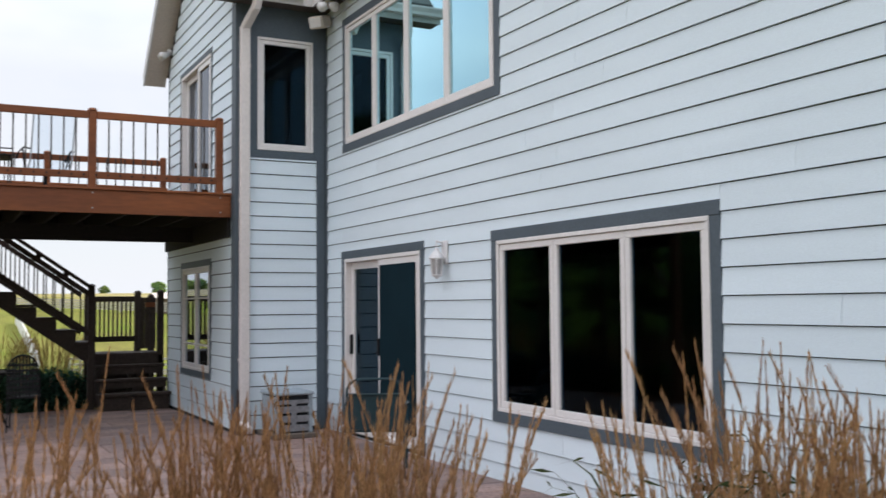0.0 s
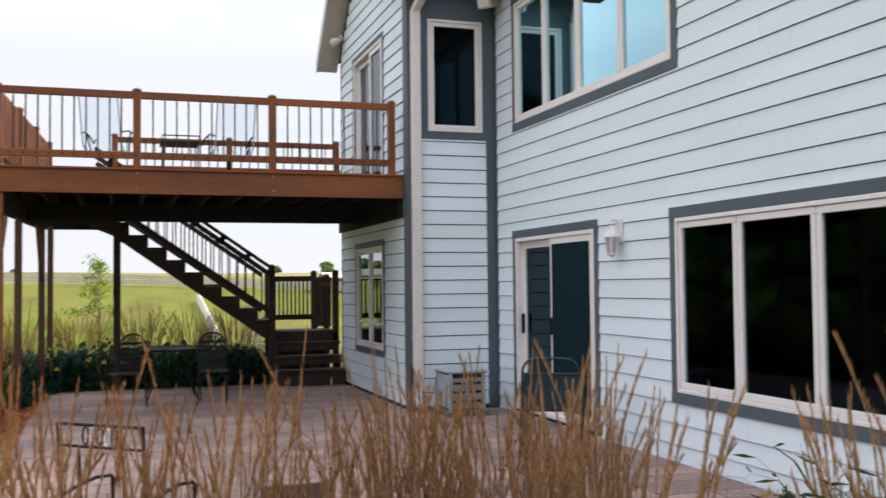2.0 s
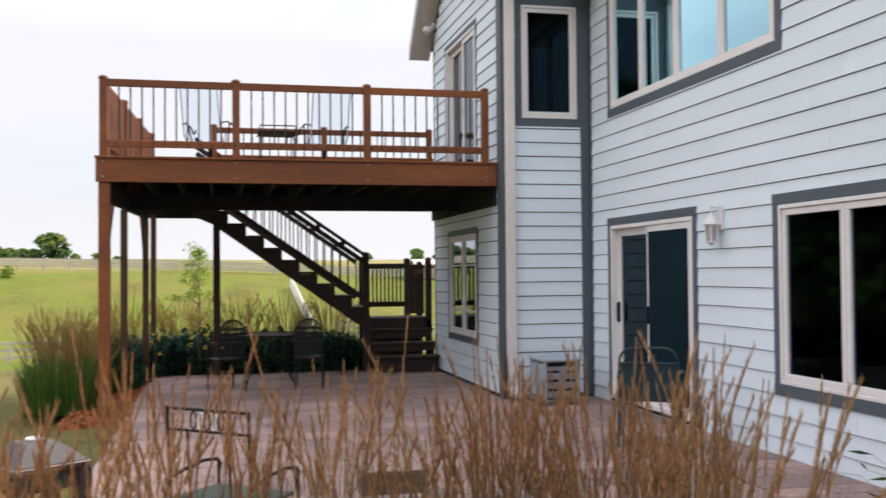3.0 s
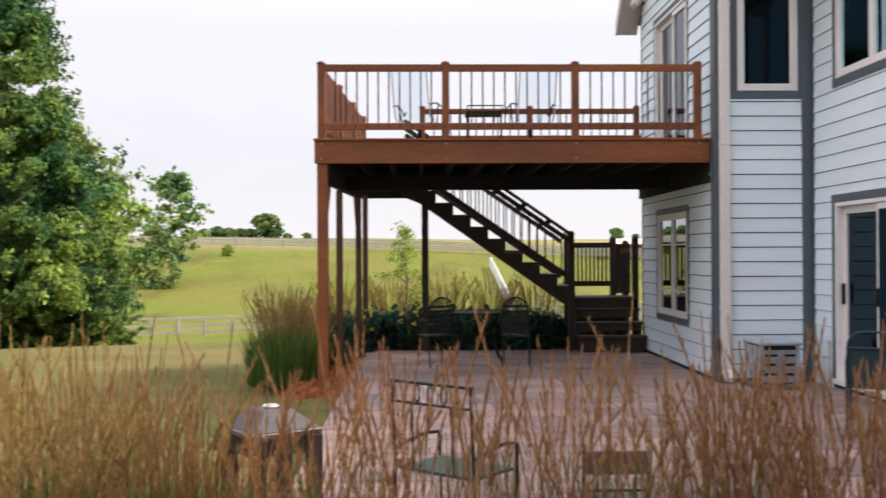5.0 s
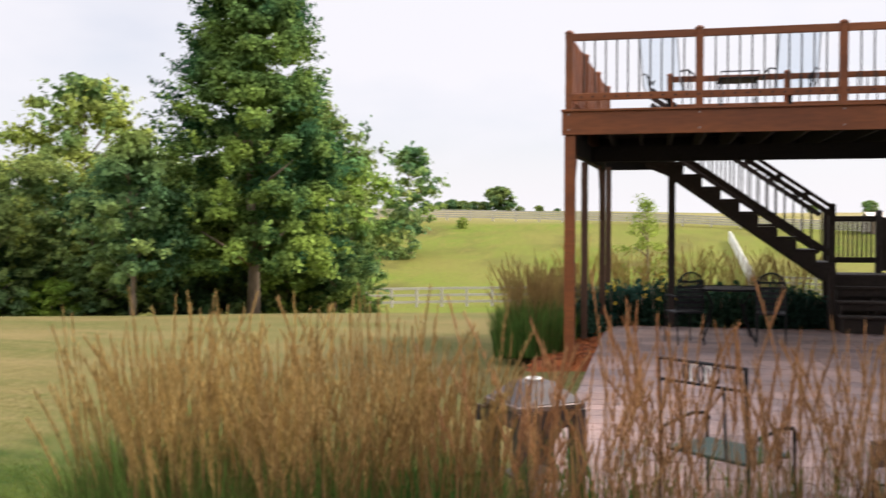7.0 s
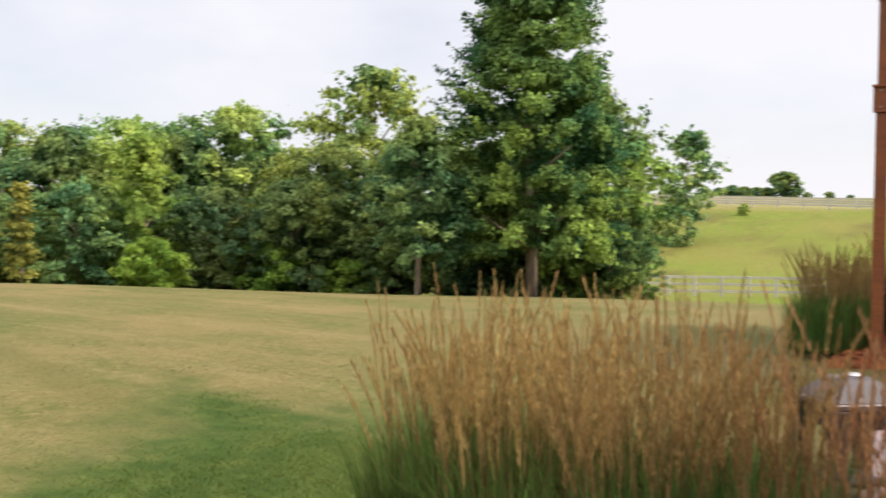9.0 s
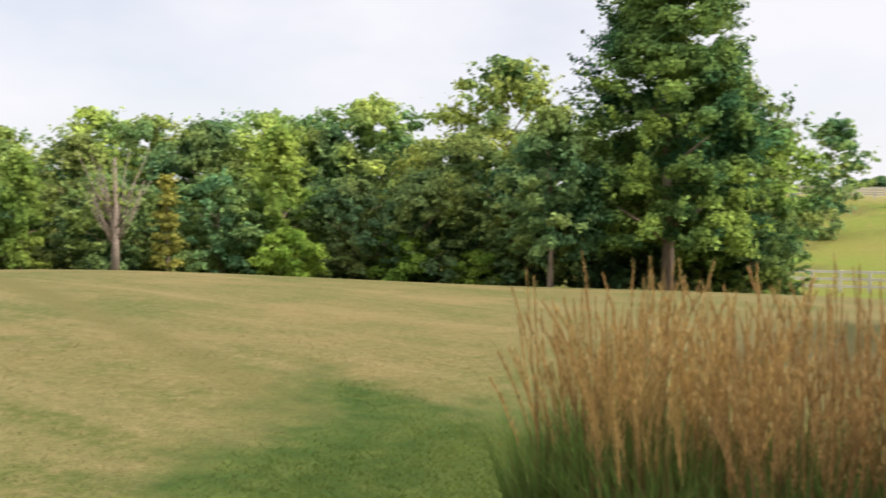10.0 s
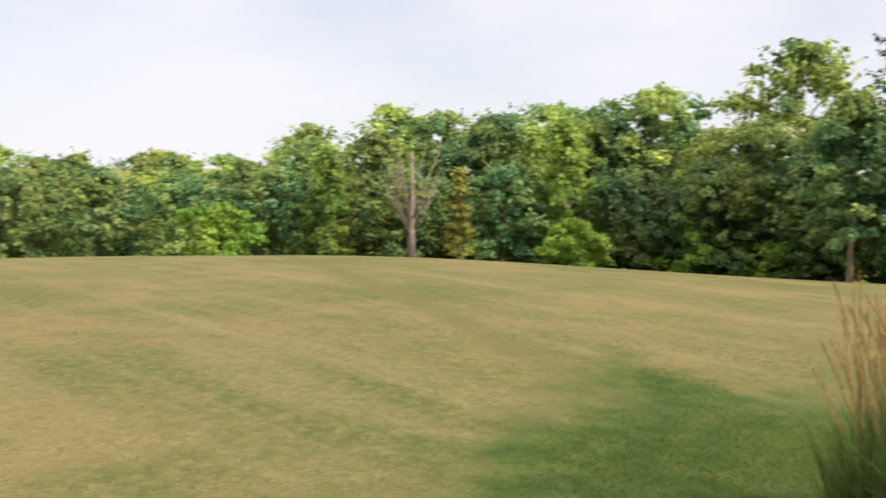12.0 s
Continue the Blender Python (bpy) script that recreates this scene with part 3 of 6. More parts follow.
def sash(owner, wall, u0, u1, z0, z1, t, glass, d=0.0):
    fr = part("sash", ring(Shape(), wall, u0, u1, z0, z1, t, d - 0.05, d), M_frame, owner, "pale vinyl sash", 0.004)
    p = part("pane", wbox(Shape(), wall, u0 + t - 0.004, u1 - t + 0.004, d - 0.030, d - 0.024, z0 + t - 0.004, z1 - t + 0.004), glass, fr)
    return fr


def window(name, wall, o, t, cuts, glasses, label, sash_w=0.055, trim=None):
    at = on_wall(wall)
    w = thing(name, at((o[0] + o[1]) / 2, 0, o[2]), label, "window", "", "structure")
    if t:
        casing(w, wall, o, t, trim or M_trim)
    i = inset(o, t)
    part("window_frame", ring(Shape(), wall, *i, 0.035, -0.09, 0.03), M_frame, w, "pale vinyl frame", 0.004)
    us = [i[0] + 0.035, *cuts, i[1] - 0.035]
    for k, (a, b) in enumerate(zip(us, us[1:])):
        sash(w, wall, a + 0.004, b - 0.004, i[2] + 0.038, i[3] - 0.038, sash_w, glasses[k], 0.015)
    return w


window("window_1", MAIN, W1, 0.10, [7.08, 8.03], [M_screen] * 3, "wide three-part casement window with dark glass and slate trim")
window("window_2", MAIN, W2, 0.10, [9.905, 10.85, 11.73], [M_glass] * 4, "four-part upper casement window reflecting the sky")
window("window_3", JOG, W3, 0.0, [], [M_screen], "tall narrow casement window with dark glass", 0.05)
w4 = window("window_4", SIDE, W4, 0.09, [(W4[0] + W4[1]) / 2], [M_plain_glass] * 2, "two-part lower window with crossed grilles", 0.05)
for a, b in ((W4[0] + 0.18, 15.35), (15.44, W4[1] - 0.18)):
    g = Shape()
    for z in (1.04, 1.70):
        wbox(g, SIDE, a, b, -0.012, 0.008, z - 0.012, z + 0.012)
    part("grille_bar", g, M_frame, w4, "pale grille bars")


def sliding_door(name, wall, o, t, mid, z0, label, glass, trim, screen=None, handle=True):
    at = on_wall(wall)
    w = thing(name, at((o[0] + o[1]) / 2, 0, z0), label, "door", "", "structure")
    casing(w, wall, (o[0], o[1], z0, o[3]), t, trim, bottom=False)
    i = (o[0] + t, o[1] - t, z0, o[3] - t)
    part("door_frame", ring(Shape(), wall, *i, 0.045, -0.12, 0.025), M_frame, w, "pale vinyl door frame", 0.004)
    part("threshold", wbox(Shape(), wall, i[0], i[1], 0.0, 0.07, z0, z0 + 0.05), M_frame, w, "", 0.004)
    sash(w, wall, i[0] + 0.05, mid + 0.05, z0 + 0.05, i[3] - 0.048, 0.075, glass, 0.012)
    far = sash(w, wall, mid - 0.04, i[1] - 0.05, z0 + 0.05, i[3] - 0.048, 0.085, glass, -0.05)
    if screen:
        part("insect_screen", wbox(Shape(), wall, i[0] + 0.12, mid - 0.02, 0.022, 0.026, z0 + 0.12, i[3] - 0.118), screen, w, "dark navy insect screen")
    if not handle:
        return w
    h = Shape()
    wbox(h, wall, mid + 0.002, mid + 0.035, 0.012, 0.045, z0 + 0.94, z0 + 1.14)
    wbox(h, wall, i[1] - 0.115, i[1] - 0.085, -0.05, -0.01, z0 + 0.92, z0 + 1.16)
    part("door_handle", h, M_iron, w, "black pull handle", 0.006)
    return w


sliding_door("door_1", MAIN, D1, 0.095, 11.59, 0.06, "two-panel sliding patio door with dark glass and a navy screen", M_screen, M_trim, M_mesh)
sliding_door("door_2", SIDE, D2, 0.07, 15.29, 2.99, "two-panel sliding door opening onto the deck", M_door_glass, M_trim, handle=False)
single("door_curtain", Shape().prism([(XS + 0.33 + 0.025 * (k % 2), 14.75 + 0.05 * k) for k in range(11)] + [(XS + 0.35 + 0.025 * (k % 2), 14.75 + 0.05 * k) for k in range(10, -1, -1)], "z", 3.02, 5.0), M_soffit, "pleated beige curtain behind the deck door", "curtain")
single("curtain", Shape().prism([(XM + 0.35 + 0.03 * (k % 2), 11.0 + 0.04 * k) for k in range(14)] + [(XM + 0.37 + 0.03 * (k % 2), 11.0 + 0.04 * k) for k in range(13, -1, -1)], "z", 3.3, 5.1), M_curtain, "pleated grey curtain hanging behind the upper window", "curtain")

# ---- downspout, lamps, utility box ----
ds = thing("downspout", (3.57, YJ - 0.06, 0), "cream metal downspout at the house corner", "downspout")
px0, px1 = 3.51, 3.635
part("pipe", Shape().box(px0, px1, YJ - 0.105, YJ - 0.024, 0.10, 5.13), M_spout, ds, "", 0.012)
bend = Shape()
bend.bar((3.572, YJ - 0.064, 5.11), (3.64, YJ - 0.30, 5.31), 0.11, 0.08).bar((3.64, YJ - 0.29, 5.29), (3.67, YJ - OVER - 0.08, 5.50), 0.11, 0.08)
part("elbow", bend, M_spout, ds, "", 0.012)
part("outlet", Shape().bar((3.572, YJ - 0.064, 0.13), (3.572, YJ - 0.26, 0.05), 0.11, 0.08), M_spout, ds, "", 0.012)
for z in (0.9, 2.9, 4.6):
    part("strap", Shape().box(px0 - 0.004, px1 + 0.004, YJ - 0.109, YJ - 0.022, z, z + 0.03), M_spout, ds)
single("corner_post_base", Shape().box(3.487, 3.505, YJ - 0.09, YJ - 0.024, 0, 0.55), M_stair, "dark weathered board at the foot of the corner", "trim", "structure", bevel=0.006)


def lantern():
    y, z = 9.94, 2.0
    w = thing("wall_lantern", (XM, y, z), "white coach lantern with frosted panes on the siding", "wall lamp")
    part("back_plate", Shape().box(XM - 0.04, XM - 0.012, y - 0.055, y + 0.055, z - 0.02, z + 0.22), M_lamp, w, "", 0.008)
    part("arm", Shape().tube([(XM - 0.03, y, z + 0.12), (XM - 0.06, y, z + 0.20), (XM - 0.12, y, z + 0.21), (XM - 0.12, y, z + 0.16)], 0.012), M_lamp, w)
    cage = Shape()
    for k in range(6):
        a = math.pi / 3 * k
        b = a + math.pi / 3
        p = lambda t, r, h: (XM - 0.12 + r * math.cos(t), y + r * math.sin(t), z + h)
        cage.tube([p(a, 0.052, -0.13), p(a, 0.070, 0.04)], 0.007, 4)
        cage.tube([p(a, 0.052, -0.13), p(b, 0.052, -0.13)], 0.009, 4)
        cage.tube([p(a, 0.070, 0.04), p(b, 0.070, 0.04)], 0.010, 4)
    part("cage", cage, M_lamp, w)
    part("diffuser", Shape().tube([(XM - 0.12, y, z - 0.125), (XM - 0.12, y, z + 0.035)], [0.043, 0.060], 6), M_lampglass, w, "frosted pane")
    part("cap", Shape().tube([(XM - 0.12, y, z + 0.04), (XM - 0.12, y, z + 0.07), (XM - 0.12, y, z + 0.115), (XM - 0.12, y, z + 0.15)], [0.082, 0.068, 0.028, 0.012], 6), M_lamp, w)
    part("finial", Shape().tube([(XM - 0.12, y, z - 0.165), (XM - 0.12, y, z - 0.14)], [0.008, 0.035], 6), M_lamp, w)


lantern()


def floodlight(place, aim, label):
    x, y, z = place
    w = thing("floodlight", place, label, "outdoor light", "floodlights")
    part("base", Shape().tube([(x, y, z), (x + 0.02 * aim[0], y + 0.02 * aim[1], z - 0.03)], 0.055, 10), M_lamp, w)
    for s in (-1, 1):
        d = Vector((aim[0] + s * 0.5 * aim[1], aim[1] - s * 0.5 * aim[0], -0.5)).normalized()
        a = Vector((x, y, z - 0.04))
        part("lamp_head", Shape().tube([a, a + d * 0.05, a + d * 0.11, a + d * 0.20], [0.018, 0.035, 0.05, 0.066], 10), M_lamp, w, smooth=True)


floodlight((XS - 0.03, 17.1, 5.70), (-1, 0), "white twin floodlight under the gable rake")
floodlight((4.50, YJ - 0.60, EAVE - 0.005), (-0.4, -0.9), "white twin floodlight under the eave")
spk = thing("outdoor_speaker", (XM - 0.03, YJ - 0.2, 5.22), "beige weatherproof speaker on a corner bracket", "speaker")
d0 = Vector((XM - 0.025, YJ - 0.16, 5.26))
part("bracket", Shape().tube([d0, d0 + Vector((-0.10, -0.06, 0.0))], 0.02), M_iron, spk)
part("cabinet", Shape().bar(d0 + Vector((-0.07, -0.03, 0.02)), d0 + Vector((-0.25, -0.17, -0.05)), 0.21, 0.16), M_soffit, spk, "", 0.02)
part("grille", Shape().bar(d0 + Vector((-0.251, -0.171, -0.05)), d0 + Vector((-0.258, -0.176, -0.053)), 0.17, 0.12), M_lamp, spk, "pale front grille")

unit = thing("condenser_unit", (3.93, 12.82, 0), "weathered blue-grey metal air-conditioner box with louvres", "air conditioner")
M_unit_front = material("dull_mauve_grey_metal", (0.27, 0.27, 0.29), 0.6, 0.2, 3, 30, 0.1)
M_unit = material("blue_grey_metal", (0.36, 0.42, 0.47), 0.55, 0.15, 3, 30, 0.1)
M_coil = material("dark_coil_fins", (0.03, 0.034, 0.04), 0.7, 0.2, 3, 120, 0.2, metal=0.3)
ux0, ux1, uy0, uy1 = 3.75, 4.21, 12.55, 13.10
part("slab", Shape().box(ux0 - 0.05, ux1 + 0.05, uy0 - 0.05, uy1 + 0.05, 0.0, 0.06), M_joint, unit, "concrete pad", 0.01)
part("core", Shape().box(ux0 + 0.04, ux1 - 0.04, uy0 + 0.04, uy1 - 0.04, 0.06, 0.50), M_coil, unit, "dark coil")
for a, b in ((ux0, uy0), (ux1 - 0.04, uy0), (ux0, uy1 - 0.04), (ux1 - 0.04, uy1 - 0.04)):
    part("corner_post", Shape().box(a, a + 0.04, b, b + 0.04, 0.06, 0.51), M_unit, unit, "", 0.004)
for z in (0.08, 0.19, 0.30):
    part("louvre", Shape().box(ux0 + 0.04, ux1 - 0.04, uy0 + 0.006, uy0 + 0.03, z, z + 0.078), M_unit_front, unit, "", 0.004)
part("louvre", Shape().box(ux0 + 0.04, ux1 - 0.04, uy0 + 0.006, uy0 + 0.03, 0.405, 0.455), M_unit_front, unit, "", 0.004)
part("mullion", Shape().box((ux0 + ux1) / 2 - 0.03, (ux0 + ux1) / 2 + 0.03, uy0, uy0 + 0.024, 0.08, 0.455), M_unit_front, unit, "", 0.003)
part("side_panel", Shape().box(ux0 + 0.004, ux0 + 0.03, uy0 + 0.04, uy1 - 0.04, 0.09, 0.49), M_unit, unit, "smooth blue-grey side panel", 0.004)
part("lid", Shape().box(ux0 - 0.02, ux1 + 0.02, uy0 - 0.02, uy1 + 0.02, 0.51, 0.55), M_unit, unit, "", 0.012)

# an unseen block behind the gable wall, added to stop sun patches on the patio
single("wall_back_wing", Shape().box(5.0, 12.0, 17.32, 23.0, -0.2, 5.6), M_siding, "unseen pale blue block added to keep sun off the patio", "wall", "structure")


# ---- deck ----
DY0, DY1, DZ = 13.48, 17.30, 3.005


def deck_left(y):
    return -1.44 + 0.055 * (y - DY0)


deck = thing("deck", (1.0, 15.4, 0), "raised redwood-stained deck on tall posts", "deck")
part("fascia", Shape().box(-1.455, XS - 0.03, DY0, DY0 + 0.04, 2.705, 2.985), M_deck, deck, "redwood-stained fascia board", 0.004)
part("fascia", Shape().add([(deck_left(DY0), DY0 + 0.04, 2.705), (deck_left(DY1), DY1, 2.705), (deck_left(DY1) + 0.04, DY1, 2.705), (deck_left(DY0) + 0.04, DY0 + 0.04, 2.705), (deck_left(DY0), DY0 + 0.04, 2.985), (deck_left(DY1), DY1, 2.985), (deck_left(DY1) + 0.04, DY1, 2.985), (deck_left(DY0) + 0.04, DY0 + 0.04, 2.985)], BOX_LOOSE), M_deck, deck, "", 0.003)
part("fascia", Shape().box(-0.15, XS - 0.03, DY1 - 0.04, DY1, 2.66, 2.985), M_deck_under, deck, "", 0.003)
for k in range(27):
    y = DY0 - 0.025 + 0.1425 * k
    # boards behind the first take the near-black underside colour
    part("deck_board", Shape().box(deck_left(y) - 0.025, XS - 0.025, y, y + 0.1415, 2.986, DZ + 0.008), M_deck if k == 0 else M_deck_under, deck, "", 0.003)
for k in range(9):
    y = 17.33 + 0.1425 * k
    part("deck_board", Shape().box(-1.27, -0.43, y, y + 0.1415, 2.986, DZ + 0.008), M_deck_under, deck, "", 0.003)
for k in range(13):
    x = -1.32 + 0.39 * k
    part("joist", Shape().box(x, x + 0.04, DY0 + 0.045, DY1 - 0.045, 2.72, 2.982), M_deck_under, deck, "joist with underside shade in its colour")
part("beam", Shape().bar((deck_left(DY0) + 0.09, DY0 + 0.05, 2.60), (deck_left(DY1) + 0.09, DY1, 2.60), 0.09, 0.23), M_deck_under, deck, "beam with underside shade in its colour")
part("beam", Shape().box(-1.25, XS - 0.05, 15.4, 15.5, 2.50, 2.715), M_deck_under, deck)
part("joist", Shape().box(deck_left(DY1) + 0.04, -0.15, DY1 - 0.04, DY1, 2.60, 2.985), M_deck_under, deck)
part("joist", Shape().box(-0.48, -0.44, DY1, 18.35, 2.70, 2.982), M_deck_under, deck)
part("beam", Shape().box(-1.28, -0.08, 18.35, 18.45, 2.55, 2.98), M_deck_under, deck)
# ledger drawn deep and near black for the shade band on the wall
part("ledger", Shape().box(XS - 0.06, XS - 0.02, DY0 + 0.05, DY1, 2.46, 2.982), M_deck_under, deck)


def deck_post(x, y, top, mat, brace=0, w=0.13):
    part("post", Shape().box(x - w / 2, x + w / 2, y - w / 2, y + w / 2, -0.12, top), mat, deck, "", 0.006)
    if brace:
        s = Shape()
        s.prism([(y, 1.70), (y + brace * 0.09, 1.70), (y + brace * 0.95, 2.46), (y + brace * 0.95, 2.50), (y + brace * 0.85, 2.50)], "x", x - 0.02, x + 0.02)
        part("knee_brace", s, mat, deck)


# darker redwood for the back posts, their shade put into the colour
M_back_post = material("shaded_redwood_post", (0.105, 0.05, 0.028), 0.7, 0.2, 1.2, 25, 0.2)
deck_post(deck_left(13.55) + 0.075, 13.565, 2.70, M_deck, 1)
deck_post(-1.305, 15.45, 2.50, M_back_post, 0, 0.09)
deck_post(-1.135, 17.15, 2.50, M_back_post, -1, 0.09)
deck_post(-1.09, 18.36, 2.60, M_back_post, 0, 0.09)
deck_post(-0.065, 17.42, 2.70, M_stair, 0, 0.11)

POSTS = [-1.373, 0.17, 1.785, 3.32]


def rail_run(owner, a, b, z, post_at, lower=0.12, top=0.93, mat=None, count=None, wooden=False, post_h=0.975):
    """Posts with turned caps, two rails and round balusters between a and b on a floor at height z."""
    mat = mat or M_deck
    a, b = Vector((*a, 0)), Vector((*b, 0))
    d = (b - a).normalized()
    n = Vector((d.y, -d.x, 0))
    for f in post_at:
        c = a + (b - a) * f
        s = Shape().box(c.x - 0.045, c.x + 0.045, c.y - 0.045, c.y + 0.045, z - 0.02, z + post_h - 0.035)
        p = part("rail_post", s, mat, owner, "", 0.006)
        part("post_cap", Shape().tube([(c.x, c.y, z + post_h - 0.035), (c.x, c.y, z + post_h - 0.02), (c.x, c.y, z + post_h)], [0.060, 0.058, 0.03], 8), mat, p)
    for f, g in zip(post_at, post_at[1:]):
        p, q = a + (b - a) * f + d * 0.046, a + (b - a) * g - d * 0.046
        o = n * 0.03
        for h, t in ((top - 0.045, 0.09), (lower + 0.04, 0.085)):
            part("rail", Shape().bar(p + o + Vector((0, 0, z + h)), q + o + Vector((0, 0, z + h)), 0.04, t), mat, owner, "", 0.005)
        m = max(1, round((q - p).length / 0.138))
        for k in range(1, m):
            c = p + (q - p) * (k / m) + o * -0.02
            if wooden:
                part("picket", Shape().box(c.x - 0.02, c.x + 0.02, c.y - 0.035, c.y + 0.035, z + lower + 0.02, z + top - 0.02), mat, owner)
            else:
                part("baluster", Shape().tube([c + Vector((0, 0, z + lower + 0.02)), c + Vector((0, 0, z + top - 0.02))], 0.0105, 6), M_baluster, owner)


rail = thing("front_railing", (1.0, DY0 + 0.05, DZ), "redwood-stained deck railing with dark metal balusters", "railing", "deck railings")
x0, x1 = POSTS[0], POSTS[-1]
rail_run(rail, (x0, DY0 + 0.07), (x1, DY0 + 0.07), DZ, [(x - x0) / (x1 - x0) for x in POSTS])
side_rail = thing("side_railing", (deck_left(15.4) + 0.06, 15.4, DZ), "redwood-stained side railing of the deck", "railing", "deck railings")
rail_run(side_rail, (deck_left(18.3) + 0.06, 18.40), (deck_left(13.7) + 0.06, 13.60), DZ, [0.0, 0.33, 0.66, 0.985], wooden=True)
back_rail = thing("back_railing", (1.6, DY1 - 0.06, DZ), "redwood-stained back railing of the deck", "railing", "deck railings")
rail_run(back_rail, (3.38, DY1 - 0.06), (-0.10, DY1 - 0.06), DZ, [0.0, 0.5, 1.0])
for k in range(33):
    x = x0 + 0.15 + 0.1385 * k
    part("rail_bolt", Shape().tube([(x, DY0 + 0.008, DZ + 0.16), (x, DY0 + 0.022, DZ + 0.16)], 0.012, 6), M_iron, rail)

M_bolt = material("galvanised_bolt", (0.36, 0.33, 0.31), 0.5, 0.2, 4, 40, 0.1, metal=0.4)
for x in POSTS:
    for z in (2.95, 2.765):
        part("carriage_bolt", Shape().tube([(x, DY0 - 0.001, z), (x, DY0 - 0.009, z), (x, DY0 - 0.013, z)], [0.012, 0.011, 0.005], 8), M_bolt, deck, "pale galvanised bolt head")

# ---- stair and landing ----
stair = thing("stair", (1.2, 17.9, 0), "dark wooden stair from the deck to a low landing", "stair")
SX0, SZ0, RISE, RUN, N = -0.453, DZ, 0.196, 0.284, 11
SX1, SZ1 = SX0 + RUN * (N - 1), SZ0 - RISE * N
for y in (17.42, 18.32):
    outline = [(SX0 - 0.02, SZ0 - 0.06)]
    for k in range(N - 1):
        x, z = SX0 + RUN * k, SZ0 - RISE * (k + 1)
        outline += [(x, z - 0.04), (x + RUN, z - 0.04)]
    outline += [(SX1 + 0.02, SZ1 - 0.10), (SX1 - 0.06, SZ1 - 0.14), (SX0 + 0.30, SZ0 - 0.55), (SX0 - 0.02, SZ0 - 0.42)]
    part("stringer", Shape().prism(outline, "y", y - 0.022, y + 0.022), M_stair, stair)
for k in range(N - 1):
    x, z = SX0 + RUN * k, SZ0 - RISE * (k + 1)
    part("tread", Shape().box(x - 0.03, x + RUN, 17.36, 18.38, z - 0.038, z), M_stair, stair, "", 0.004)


def nosing(x, y, h):
    return Vector((x, y, SZ0 - (x - SX0) * RISE / RUN + h))


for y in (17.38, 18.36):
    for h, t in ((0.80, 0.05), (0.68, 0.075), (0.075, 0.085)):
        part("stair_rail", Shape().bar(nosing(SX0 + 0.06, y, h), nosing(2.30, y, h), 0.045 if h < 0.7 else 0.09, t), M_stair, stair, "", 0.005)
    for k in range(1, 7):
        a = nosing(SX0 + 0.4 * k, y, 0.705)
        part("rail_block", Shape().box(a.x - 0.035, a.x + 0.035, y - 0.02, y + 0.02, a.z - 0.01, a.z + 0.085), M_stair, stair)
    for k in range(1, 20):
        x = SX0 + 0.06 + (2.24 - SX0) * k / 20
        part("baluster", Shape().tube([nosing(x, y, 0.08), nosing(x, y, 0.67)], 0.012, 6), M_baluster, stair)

landing = thing("stair_landing", (2.95, 17.8, 0), "dark wooden landing with three broad steps to the patio", "landing")
LAND = 0.85
for k in range(6):
    y = 17.56 + 0.144 * k
    part("landing_board", Shape().box(2.38, 3.46, y, y + 0.138, LAND - 0.04, LAND), M_stair, landing, "", 0.003)
STEPS = ((16.93, 0.262), (17.19, 0.465), (17.44, 0.675))
for y, z in STEPS:
    part("step_tread", Shape().box(2.37, 3.465, y - 0.03, y + 0.27, z - 0.045, z), M_stair, landing, "", 0.006)
part("riser", Shape().box(2.43, 3.45, 16.965, 16.985, 0.0, 0.217), M_stair, landing)
part("riser", Shape().box(2.42, 3.46, 17.57, 17.592, 0.675, LAND - 0.04), M_stair, landing)
for (y, z), (y2, z2) in zip(STEPS, STEPS[1:]):
    part("riser", Shape().box(2.43, 3.45, y2 + 0.02, y2 + 0.04, z + 0.06, z2 - 0.045), M_stair, landing)
for x in (2.44, 2.95, 3.42):
    s = Shape().prism([(16.96, 0.0), (16.96, 0.215), (17.22, 0.215), (17.22, 0.418), (17.47, 0.418), (17.47, 0.628), (17.72, 0.628), (17.72, 0.0)], "x", x - 0.02, x + 0.02)
    part("carriage", s, M_stair, landing)
part("skirt", Shape().box(2.40, 3.46, 18.37, 18.41, 0.0, LAND - 0.04), M_stair, landing)
for x, y, t in ((2.33, 17.42, 1.95), (2.40, 18.34, 1.86), (3.20, 18.34, 1.86), (3.43, 17.62, 1.86), (3.42, 18.34, 1.80)):
    p = part("newel_post", Shape().box(x - 0.05, x + 0.05, y - 0.05, y + 0.05, 0.0, t - 0.04), M_stair, landing, "", 0.006)
    part("post_cap", Shape().tube([(x, y, t - 0.04), (x, y, t - 0.025), (x, y, t)], [0.062, 0.062, 0.03], 8), M_stair, p)
for z in (1.72, 1.055):
    part("landing_rail", Shape().box(2.45, 3.15, 18.32, 18.36, z - 0.045, z + 0.045), M_stair, landing, "", 0.005)
for k in range(1, 10):
    x = 2.45 + 0.70 * k / 10
    part("baluster", Shape().box(x - 0.014, x + 0.014, 18.30, 18.335, 1.02, 1.74), M_stair, landing)
for k in range(3):
    x = 3.15 + 0.09 * k
    part("gate_board", Shape().box(x, x + 0.085, 17.90, 17.93, LAND + 0.05, 1.74), M_stair, landing, "", 0.004)
part("gate_plaque", Shape().box(3.24, 3.40, 17.87, 17.898, 1.58, 1.66), M_deck, landing, "small redwood board")

# ---- patio ----
patio_x0, patio_y0, patio_y1 = -1.08, 6.1, 17.55
base = Shape()
base.box(patio_x0, XM - 0.001, patio_y0, YJ - 0.02, -0.25, -0.012).box(patio_x0, XS - 0.001, YJ - 0.02, patio_y1, -0.25, -0.012)
